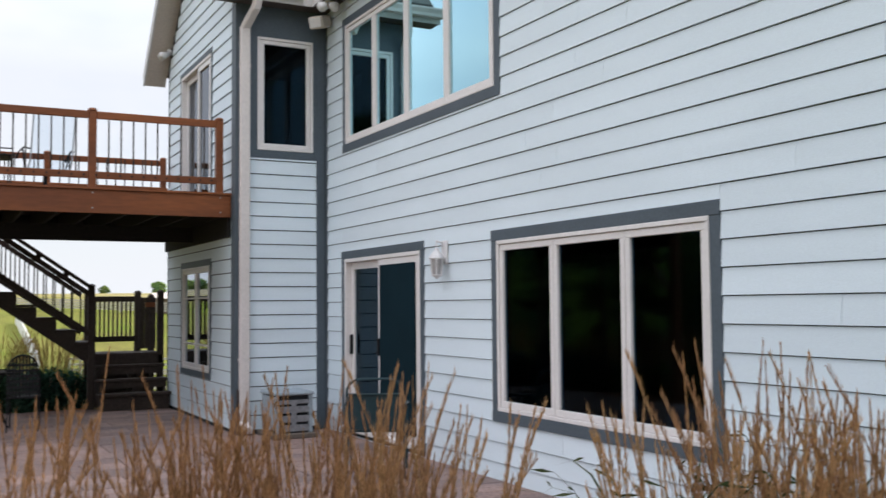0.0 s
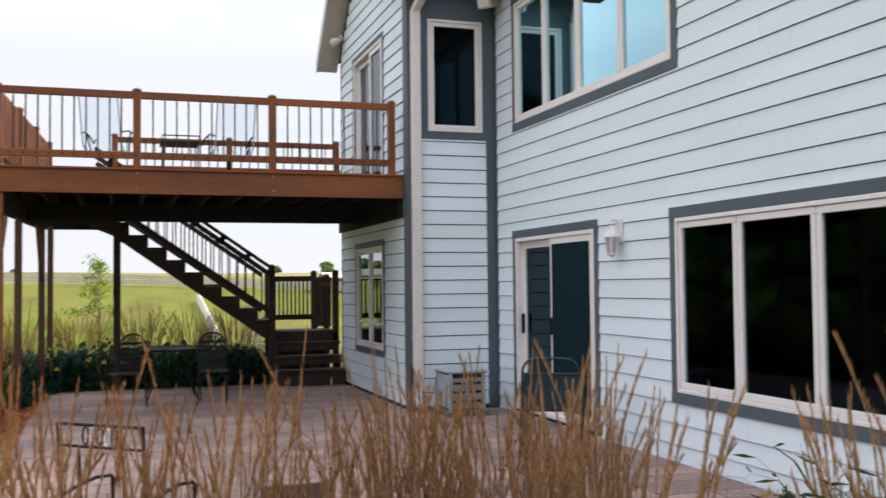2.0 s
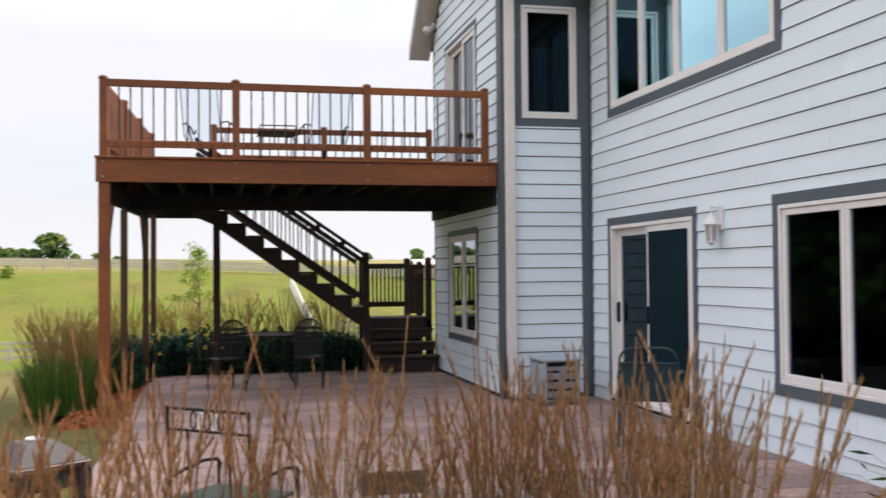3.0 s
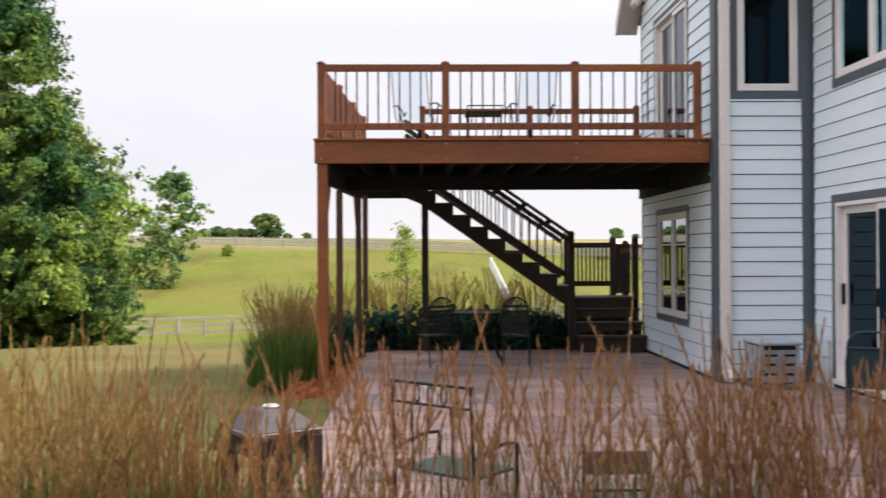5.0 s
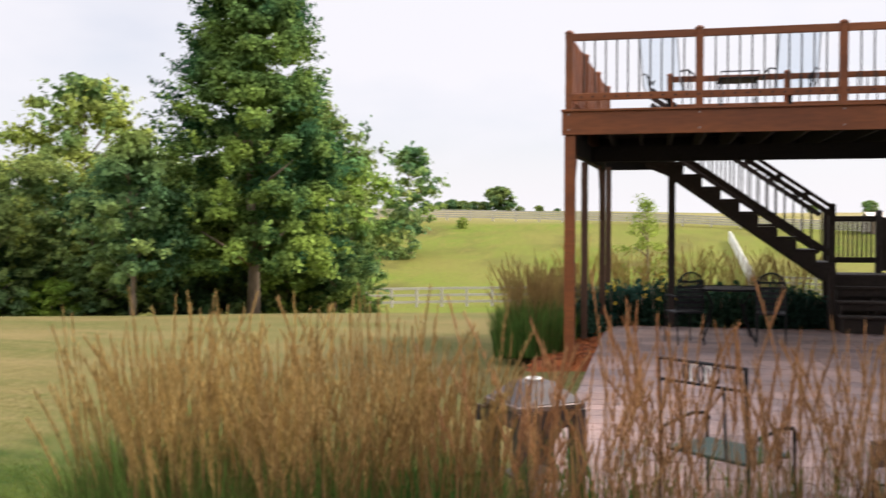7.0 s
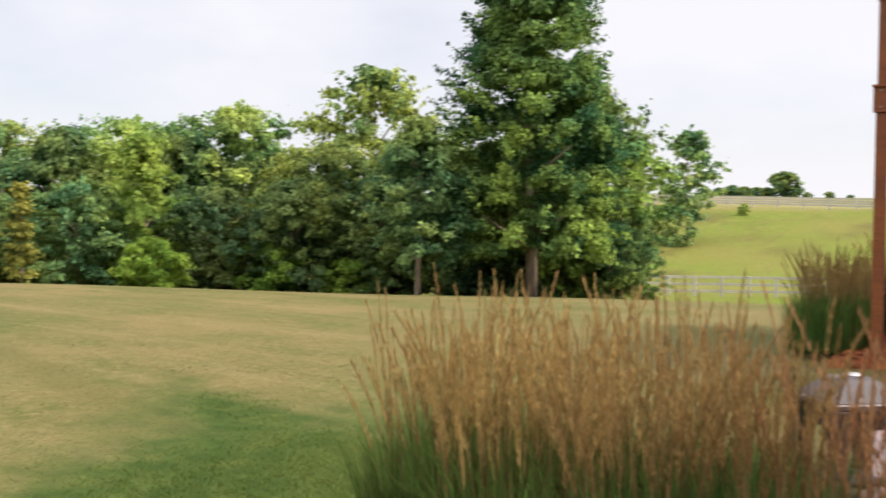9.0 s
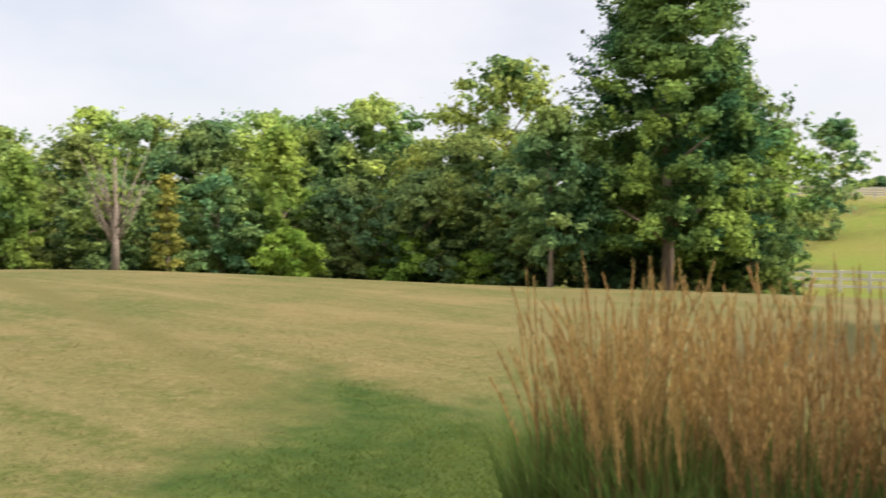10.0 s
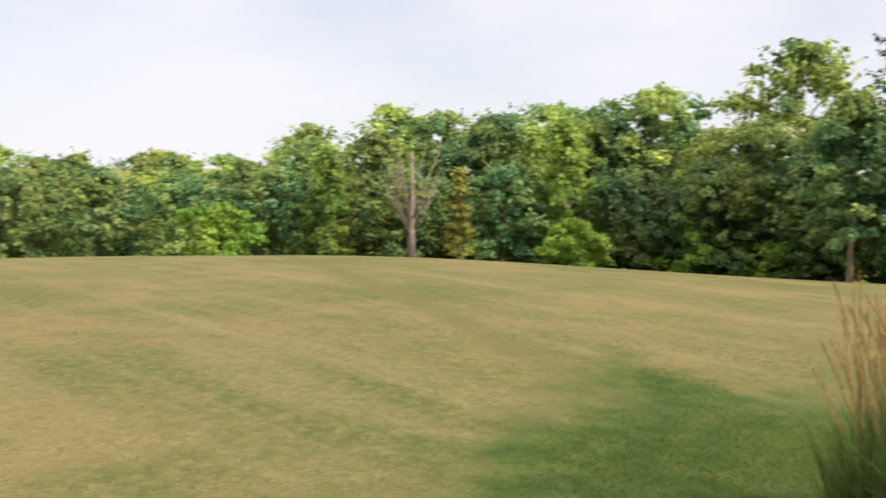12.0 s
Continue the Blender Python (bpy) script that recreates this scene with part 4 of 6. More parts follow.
patio = single("patio", base, M_joint, "purplish-grey stamped paver patio against the house", "patio", "structure")
bed = Shape()
nx, ny = 26, 120
x0, x1, y0, y1 = -2.7, patio_x0 - 0.002, 11.3, 19.6


def bed_z(x, y):
    wob = 0.35 * noise.noise(Vector((x * 1.3, y * 1.3, 2.0)))
    f = smooth(-1.95, -1.65, x + 0.4 * wob) * smooth(13.2, 13.5, y + 0.6 * wob)
    return (height(x, y) - 0.05) * (1 - f) + (-0.03 + 0.015 * noise.noise(Vector((x * 6, y * 6, 0)))) * f


for k in range(ny + 1):
    for m in range(nx + 1):
        x, y = x0 + (x1 - x0) * m / nx, y0 + (y1 - y0) * k / ny
        bed.v.append((x, y, bed_z(x, y)))
for k in range(ny):
    for m in range(nx):
        a = k * (nx + 1) + m
        bed.f.append((a, a + 1, a + nx + 2, a + nx + 1))
        bed.mi.append(0)
bed.box(patio_x0 - 0.002, 2.38, patio_y1, 19.6, -0.3, -0.03)
single("mulch_bed", bed, M_mulch, "red bark mulch bed round the patio", "mulch", "structure")
chips = Shape()
rc = random.Random(8)
for k in range(2600):
    x, y = (rc.uniform(-1.9, patio_x0 - 0.01), rc.uniform(13.2, 19)) if k % 2 else (rc.uniform(-1.1, 2.3), rc.uniform(17.57, 19))
    a, l, w = rc.uniform(0, 6.3), rc.uniform(0.02, 0.05), rc.uniform(0.008, 0.016)
    if x < patio_x0 and bed_z(x, y) < height(x, y) + 0.01:
        continue
    c = Vector((x, y, (bed_z(x, y) if x < patio_x0 else -0.03) + 0.008 + rc.uniform(0, 0.02)))
    u, v = Vector((math.cos(a), math.sin(a), rc.uniform(-0.3, 0.3))) * l, Vector((-math.sin(a), math.cos(a), rc.uniform(-0.3, 0.3))) * w
    chips.add([c - u - v, c + u - v, c + u + v, c - u + v, c + Vector((0, 0, 0.014))], [(0, 1, 4), (1, 2, 4), (2, 3, 4), (3, 0, 4)])
single("bark_chips", chips, M_mulch, "loose red bark chips on the mulch beds", "mulch", "stuff")


# ---- trees ----
def leaf_cloud(points, rng_np, size, normals=None, long=1.5):
    """Diamond leaves at points, turned at random, as arrays of places and faces."""
    n = len(points)
    nrm = rng_np.normal(size=(n, 3))
    if normals is not None:
        nrm = nrm * 0.42 + normals
    nrm /= np.linalg.norm(nrm, axis=1)[:, None]
    d = np.cross(nrm, rng_np.normal(size=(n, 3)))
    d /= np.linalg.norm(d, axis=1)[:, None]
    e = np.cross(nrm, d)
    s = size * rng_np.uniform(0.6, 1.35, n)[:, None]
    v = np.stack([points - d * s * long / 2, points + e * s / 2 + nrm * s * 0.12, points + d * s * long / 2, points - e * s / 2 + nrm * s * 0.12], 1).reshape(-1, 3)
    f = np.arange(4 * n).reshape(-1, 4)
    return v, f


def mesh_from(name, v, f, mat):
    me = bpy.data.meshes.new(name)
    me.from_pydata(v.tolist(), [], f.tolist())
    me.materials.append(mat)
    me.update()
    return me


def make_tree(name, seed, tall, wide, bare, profile, clumps, leaves, leaf_size, mat, label, clump_r=0.55, bark=None, category="tree", group="", gap=0.0, limbs=10, lobes=1.0, sprays=0):
    """A tapered trunk, limbs, and a crown of leaf clumps inside a profile (width share at each height share)."""
    rg, rn = random.Random(seed), np.random.default_rng(seed)
    root = thing(name, (0, 0, 0), label, category, group)
    wood = Shape()
    tr = 0.012 * tall + 0.03
    lean = (rg.uniform(-0.02, 0.02), rg.uniform(-0.02, 0.02))
    spine = [(lean[0] * z + 0.05 * math.sin(z), lean[1] * z, z) for z in [tall * 0.92 * k / 7 for k in range(8)]]
    spine[0] = (spine[0][0], spine[0][1], -0.3)
    wood.tube(spine, [tr * (1.25 if k == 0 else 1 - k / 7.6) for k in range(8)], 7)

    def width_at(f):
        for (a, wa), (b, wb) in zip(profile, profile[1:]):
            if a <= f <= b:
                return (wa + (wb - wa) * (f - a) / (b - a)) * wide / 2
        return 0.0

    for k in range(limbs):
        f = bare / tall + (0.85 - bare / tall) * (k + rg.random()) / limbs
        a = rg.uniform(0, 6.283)
        r = width_at(min(0.98, f + 0.08)) * rg.uniform(0.6, 0.9)
        z = tall * f
        wood.tube([(0.05 * math.sin(z), 0, z * 0.95), (0.5 * r * math.cos(a), 0.5 * r * math.sin(a), z + 0.25 * r), (r * math.cos(a), r * math.sin(a), z + 0.5 * r)], [tr * 0.45 * (1 - 0.6 * f), tr * 0.25, 0.012], 5)
    t = part("trunk", wood, bark or M_bark, root, smooth=True)
    pts, facing = [], []
    for k in range(clumps):
        f = bare / tall + (1 - bare / tall) * ((k + rg.random()) / clumps) ** 0.9
        w = width_at(f)
        a = rg.uniform(0, 6.283)
        lobe = 1 + lobes * (0.22 * math.sin(3 * a + seed + 4 * f) + 0.13 * math.sin(7 * f * 3 + a))
        r = w * lobe * (rg.uniform(0.45, 1.0) ** 0.5 if rg.random() > 0.25 else rg.uniform(0, 0.5))
        if rg.random() < gap:
            continue
        c = np.array([r * math.cos(a), r * math.sin(a), tall * f + rg.uniform(-0.2, 0.2)])
        m = int(leaves * rg.uniform(0.6, 1.3))
        q = np.clip(rn.normal(size=(m, 3)), -1.7, 1.7) * clump_r * rg.uniform(0.28, 0.46) * np.array([1, 1, 0.6])
        out = np.array([math.cos(a), math.sin(a), 0.25])
        q += np.outer(rn.uniform(-0.35, 0.6, m) * clump_r, out)
        q[:, 2] -= 0.25 * (q[:, 0] ** 2 + q[:, 1] ** 2) / clump_r
        pts.append(c + q)
        # leaves of a clump face out of the clump, out of the crown and upwards
        facing.append(q / (np.linalg.norm(q, axis=1)[:, None] + 1e-6) * 0.7 + out * 0.45 + np.array([0, 0, 0.35]))
    # loose sprays of leaves round the outside break the outline
    for k in range(sprays):
        f = bare / tall + (1 - bare / tall) * rg.random() ** 0.7
        a = rg.uniform(0, 6.283)
        r = width_at(f) * (1 + lobes * (0.22 * math.sin(3 * a + seed + 4 * f) + 0.13 * math.sin(7 * f * 3 + a))) * rg.uniform(0.92, 1.12)
        out = np.array([math.cos(a), math.sin(a), rg.uniform(0.0, 1.1)])
        m = int(leaves * rg.uniform(0.10, 0.22))
        pts.append(np.array([r * math.cos(a), r * math.sin(a), tall * f]) + np.outer(rn.uniform(-0.2, 1.0, m) * clump_r * 1.1, out) + rn.normal(0, 0.12 * clump_r, (m, 3)))
        facing.append(np.tile(out * 0.4 + np.array([0, 0, 0.4]), (m, 1)))
    v, f = leaf_cloud(np.concatenate(pts), rn, leaf_size, np.concatenate(facing))
    crown = new("crown", mesh_from("crown", v, f, mat))
    crown.parent = root
    return root


OVAL = [(0.0, 0.35), (0.15, 0.75), (0.4, 1.0), (0.65, 0.85), (0.85, 0.5), (1.0, 0.08)]
ROUND = [(0.0, 0.5), (0.2, 0.85), (0.5, 1.0), (0.75, 0.95), (0.92, 0.6), (1.0, 0.2)]
SPIRE = [(0.0, 0.45), (0.07, 0.75), (0.17, 0.93), (0.30, 1.0), (0.44, 0.85), (0.58, 0.67), (0.72, 0.50), (0.88, 0.25), (1.0, 0.04)]


def stand(ob, x, y, turn=0, scale=1.0, sink=0.1):
    ob.matrix_basis = pose(x, y, height(x, y) - sink, 0, 0, turn) @ Matrix.Scale(scale, 4)


def at_bearing(yaw, d):
    return -0.45 - d * math.sin(radians(yaw)), 1.35 + d * math.cos(radians(yaw))


big = make_tree("maple_tree", 3, 12.4, 5.15, 1.3, SPIRE, 560, 215, 0.090, M_leaf, "tall full green maple with a pointed crown at the lawn's edge", 0.46, limbs=14, lobes=0.45, sprays=260)
bx, by = at_bearing(22.7, 29.17)
stand(big, bx, by, 30)
wood_a = make_tree("woodland_tree", 11, 8.5, 7.0, 0.3, ROUND, 220, 80, 0.158, M_leaf_mid, "leafy green woodland tree in the belt behind the lawn", 0.62, group="woodland trees", sprays=110)
wood_b = make_tree("woodland_tree", 12, 8.0, 6.0, 0.2, OVAL, 200, 80, 0.158, M_leaf_dark, "dark green woodland tree in the belt behind the lawn", 0.6, group="woodland trees", sprays=110)
wood_c = make_tree("woodland_tree", 13, 9.5, 5.2, 1.0, ROUND, 170, 78, 0.166, M_leaf_mid, "taller open-crowned woodland tree above the belt", 0.55, group="woodland trees", gap=0.2, sprays=120)
wood_d = make_tree("woodland_tree", 14, 6.0, 5.0, 0.1, ROUND, 150, 78, 0.158, M_leaf_dark, "low bushy woodland tree at the lawn's edge", 0.5, group="woodland trees", sprays=70)
wood_e = make_tree("woodland_tree", 19, 6.0, 5.0, 0.1, ROUND, 160, 90, 0.13, M_leaf, "deep green bushy tree beside the maple", 0.5, group="woodland trees", sprays=70)
yellow = make_tree("yellowing_tree", 15, 5.0, 2.0, 0.5, OVAL, 60, 75, 0.13, M_leaf_yellow, "small yellowing tree before the dark wood", 0.4, group="yellowing trees", sprays=40)
dark_small = make_tree("slender_tree", 16, 5.6, 2.9, 1.2, OVAL, 90, 85, 0.12, M_leaf_dark, "slender dark green tree with a bare lower trunk", 0.42, sprays=50)
bush = make_tree("bright_shrub", 17, 1.7, 2.2, 0.0, ROUND, 40, 90, 0.11, M_leaf_bright, "bright green rounded shrub before the wood", 0.36, category="shrub", group="shrubs", limbs=4)
thin = make_tree("yellowing_sapling", 18, 3.6, 0.70, 0.2, SPIRE, 34, 60, 0.10, M_leaf_gold, "thin upright yellow-leaved tree before the dark wood", 0.28, limbs=6, sprays=20)
KINDS = {"a": wood_a, "b": wood_b, "c": wood_c, "d": wood_d, "e": wood_e, "y": yellow, "s": bush, "k": dark_small, "t": thin}
used = set()
# kind, bearing, distance, scale, turn, in belts from the maple round to the far woods
EDGE_TREES = (
    ("k", 29.26, 27.62, 0.88, 0), ("c", 31.68, 36.95, 0.89, 40), ("b", 29.59, 33.03, 0.70, 10), ("d", 26.81, 31.96, 0.82, 200), ("a", 34.24, 32.7, 0.60, 80),
    ("b", 20.2, 43.23, 1.25, 120), ("k", 17.65, 32.4, 0.72, 30), ("e", 18.01, 31.32, 0.42, 70), ("e", 16.73, 33.47, 0.34, 20), ("e", 20.1, 33.49, 1.02, 150),
    ("d", 23.58, 32.41, 0.85, 160), ("s", 33.46, 30.44, 0.7, 200), ("e", 20.8, 31.87, 0.55, 20), ("e", 25.3, 33.6, 0.62, 75), ("d", 31.35, 31, 0.62, 130),
)
NEAR_BELT = (
    ("a", 36.01, 34.86, 0.60, 5), ("a", 39.77, 35.95, 0.78, 77), ("b", 41.98, 34.83, 0.68, 140), ("a", 45.34, 36.94, 0.72, 200), ("y", 44.7, 32.11, 0.98, 20),
    ("s", 44.12, 29.95, 0.90, 0), ("s", 37.78, 30.55, 0.9, 60), ("d", 40.55, 31.62, 0.54, 15), ("d", 36.43, 31.07, 0.60, 95), ("b", 38.34, 40.29, 0.73, 10),
    ("a", 43.42, 41.32, 0.72, 60),
)
MID_BELT = (
    ("b", 48.55, 35.84, 0.69, 260), ("a", 51.35, 37.43, 0.67, 310), ("t", 50.87, 29.31, 0.78, 100), ("d", 48.04, 32.05, 0.55, 45), ("c", 54.6, 39.02, 0.65, 0),
    ("b", 55.48, 35.77, 0.59, 120), ("d", 54.06, 32.54, 0.52, 220), ("y", 58.48, 31.93, 0.72, 50), ("c", 59.24, 41.11, 0.60, 90), ("a", 59.67, 37.86, 0.55, 190),
    ("b", 47.69, 42.34, 0.70, 100), ("b", 52.78, 42.29, 0.63, 15), ("b", 57.88, 44.38, 0.60, 200),
)
FAR_BELT = (
    ("a", 67.71, 53.75, 0.70, 40), ("b", 71.95, 55.67, 0.74, 140), ("a", 76.7, 57.49, 0.77, 220), ("b", 81.5, 57.14, 0.77, 300),
    ("s", 64.69, 31.26, 1.00, 140), ("d", 61.47, 33.49, 0.52, 290), ("a", 63.88, 40.98, 0.52, 250), ("b", 62.9, 36.7, 0.47, 330), ("c", 66.73, 47.34, 0.55, 15),
    ("a", 68.1, 42.98, 0.47, 60), ("d", 66.62, 35.51, 0.52, 110), ("b", 70.92, 42.86, 0.52, 170), ("a", 73.77, 44.86, 0.55, 230), ("d", 70.87, 37.5, 0.55, 10),
    ("d", 75.14, 38.38, 0.57, 75), ("a", 78.54, 44.6, 0.57, 100), ("b", 82.39, 44.37, 0.57, 15), ("a", 87.27, 45.11, 0.61, 35),
)
for kind, yaw, d, sc, turn in itertools.chain(EDGE_TREES, NEAR_BELT, MID_BELT, FAR_BELT):
    x, y = at_bearing(yaw, d)
    m = pose(x, y, height(x, y) - 0.15, 0, 0, turn) @ Matrix.Scale(sc, 4)
    if kind in used:
        c = copy_thing(KINDS[kind], m)
        c.matrix_basis = m
    else:
        KINDS[kind].matrix_basis = m
        used.add(kind)

# tall unseen trees behind the path, added to darken the window reflections
for x, y, sc, turn in ((4, -24, 1.7, 0), (10, -22, 1.9, 60), (16, -21, 2.0, 130), (22, -20, 1.9, 200), (29, -18, 1.8, 270), (-4, -27, 1.6, 20), (-13, -26, 1.6, 80)):
    m = pose(x, y, height(x, y) - 0.2, 0, 0, turn) @ Matrix.Scale(sc, 4)
    copy_thing(KINDS["b"], m).matrix_basis = m

# bare dying tree
rd = random.Random(21)
dead = thing("dying_tree", (0, 0, 0), "bleached half-dead tree with bare upright limbs", "tree")
w = Shape()
w.tube([(0, 0, -0.3), (0.05, 0, 1.2), (0.0, 0.05, 2.6), (0.05, 0, 4.2)], [0.17, 0.13, 0.10, 0.03], 7)
for k in range(26):
    z, a = rd.uniform(0.8, 2.5), rd.uniform(0, 6.283)
    r, h = rd.uniform(0.5, 1.35), rd.uniform(1.3, 2.5)
    w.tube([(0, 0, z), (0.5 * r * math.cos(a), 0.5 * r * math.sin(a), z + 0.4 * h), (r * math.cos(a), r * math.sin(a), z + h)], [0.04, 0.025, 0.007], 4)
part("trunk", w, M_deadwood, dead, smooth=True)
rn = np.random.default_rng(5)
pts = np.stack([rn.normal(0, 0.45, 150), rn.normal(0, 0.45, 150), rn.uniform(2.4, 4.6, 150)], 1)
v, f = leaf_cloud(pts, rn, 0.13)
cr = new("crown", mesh_from("crown", v, f, M_leaf_yellow))
cr.parent = dead
stand(dead, *at_bearing(53.66, 30.92), scale=0.82)

# trees of the far fields
field_bush = make_tree("pasture_bush", 35, 2.0, 1.7, 0.0, ROUND, 24, 40, 0.16, M_leaf_yellow, "small lone bush on the pasture slope", 0.45, category="bush", limbs=3)
stand(field_bush, *at_bearing(10.73, 122), 0, 0.75, 0.1)
field_tree = make_tree("field_tree", 31, 10.6, 5.0, 2.6, ROUND, 70, 60, 0.30, M_leaf_dark, "lone open-crowned tree on the pasture slope", 0.8, gap=0.3, sprays=30)
stand(field_tree, *at_bearing(13.75, 99.41), 0, 1.05, 0.4)
hedge_tree = make_tree("hedgerow_tree", 34, 5.2, 5.0, 0.0, OVAL, 60, 60, 0.26, M_leaf_dark, "low dark tree beside the lone pasture tree", 0.8, sprays=20)
stand(hedge_tree, *at_bearing(14.5, 97.22), 0, 0.85, 0.4)
far_tree = make_tree("distant_tree", 32, 4.8, 4.6, 0.2, ROUND, 70, 45, 0.42, M_leaf_dark, "dark round tree on the far rise", 0.8, group="distant trees")
stand(far_tree, *at_bearing(8.59, 178.56), sink=0.3)
for yaw, d, sc in ((9.5, 181, 0.48), (10.07, 183, 0.50), (10.72, 180, 0.50), (11.37, 182, 0.56), (12.11, 180, 0.46), (12.85, 183, 0.52), (7.42, 180, 0.32), (6.3, 182, 0.34), (5.25, 184, 0.24), (-23.48, 162.38, 0.6), (14.98, 227, 0.7), (-19.76, 184.01, 0.7)):
    x, y = at_bearing(yaw, d)
    m = pose(x, y, height(x, y) - 0.3, 0, 0, yaw * 37) @ Matrix.Scale(sc, 4)
    copy_thing(far_tree, m).matrix_basis = m
for yaw, d, sc in ((-11.55, 194.82, 0.52), (-12.66, 205.66, 0.30), (-8.68, 205.55, 0.40)):
    x, y = at_bearing(yaw, d)
    m = pose(x, y, height(x, y) - 0.2, 0, 0, yaw * 31) @ Matrix.Scale(sc, 4)
    copy_thing(far_tree, m).matrix_basis = m
sapling = make_tree("sapling", 33, 3.3, 1.35, 0.1, SPIRE, 60, 60, 0.046, M_leaf_yellow, "young slender tree beyond the patio", 0.25, gap=0.2, limbs=6)
stand(sapling, *at_bearing(0.12, 23.17), 0, 0.92, 0.3)


# ---- fences ----
def fence(label, line, posts, rails, high, w=0.14, mat=None):
    """White board fence along a line of bearings and distances."""
    mat = mat or M_fence
    pts = []
    for k in range(posts):
        f = k / (posts - 1) * (len(line) - 1)
        i = min(int(f), len(line) - 2)
        yaw, d = (line[i][j] + (line[i + 1][j] - line[i][j]) * (f - i) for j in (0, 1))
        x, y = at_bearing(yaw, d)
        pts.append(Vector((x, y, height(x, y))))
    fe = thing("board_fence", pts[0], label, "fence", "pasture fences")
    for p in pts:
        part("post", Shape().box(p.x - w / 2, p.x + w / 2, p.y - w / 2, p.y + w / 2, p.z - 0.3, p.z + high), mat, fe)
    for a, b in zip(pts, pts[1:]):
        for k in range(rails):
            h = Vector((0, 0, high * (0.94 - k * 0.66 / max(1, rails - 1))))
            part("rail", Shape().bar(a + h, b + h, 0.05, 0.14 if w < 0.2 else 0.2), mat, fe)


fence("white board fence along the hollow", [(16.28, 57.26), (6.06, 59.45), (-3.24, 60.52), (-12.61, 56.24)], 22, 3, 1.2)
fence("white board fence below the far fields", [(21, 134.17), (9.86, 131.99), (-1.3, 127.65), (-14.36, 116.88)], 26, 4, 1.3, 0.2)
fence("white board fence across the near paddock", [(-7.2, 74), (-11.5, 72), (-16, 69)], 16, 3, 1.2)
fence("white board fence running up the pasture slope", [(-5.6, 78), (-5.0, 94), (-4.4, 111)], 22, 3, 1.2, 0.24, M_white_fence)


shx, shy = at_bearing(-12.32, 121.2)
shz = height(shx, shy)
shed = thing("farm_shed", (shx, shy, shz), "small distant farm shed with a pale metal roof", "shed")
part("wall", Shape().box(shx - 1.9, shx + 1.9, shy - 2, shy + 2, shz - 0.3, shz + 1.5), M_bark, shed)
part("roof", Shape().prism([(shy - 2.4, shz + 1.45), (shy, shz + 2.1), (shy + 2.4, shz + 1.45), (shy + 2.4, shz + 1.55), (shy, shz + 2.2), (shy - 2.4, shz + 1.55)], "x", shx - 2.2, shx + 2.2), M_soffit, shed, "pale metal roof")
part("door", Shape().box(shx - 0.2, shx + 1.6, shy - 2.05, shy - 2.0, shz, shz + 1.3), M_mulch, shed, "rust-red door")


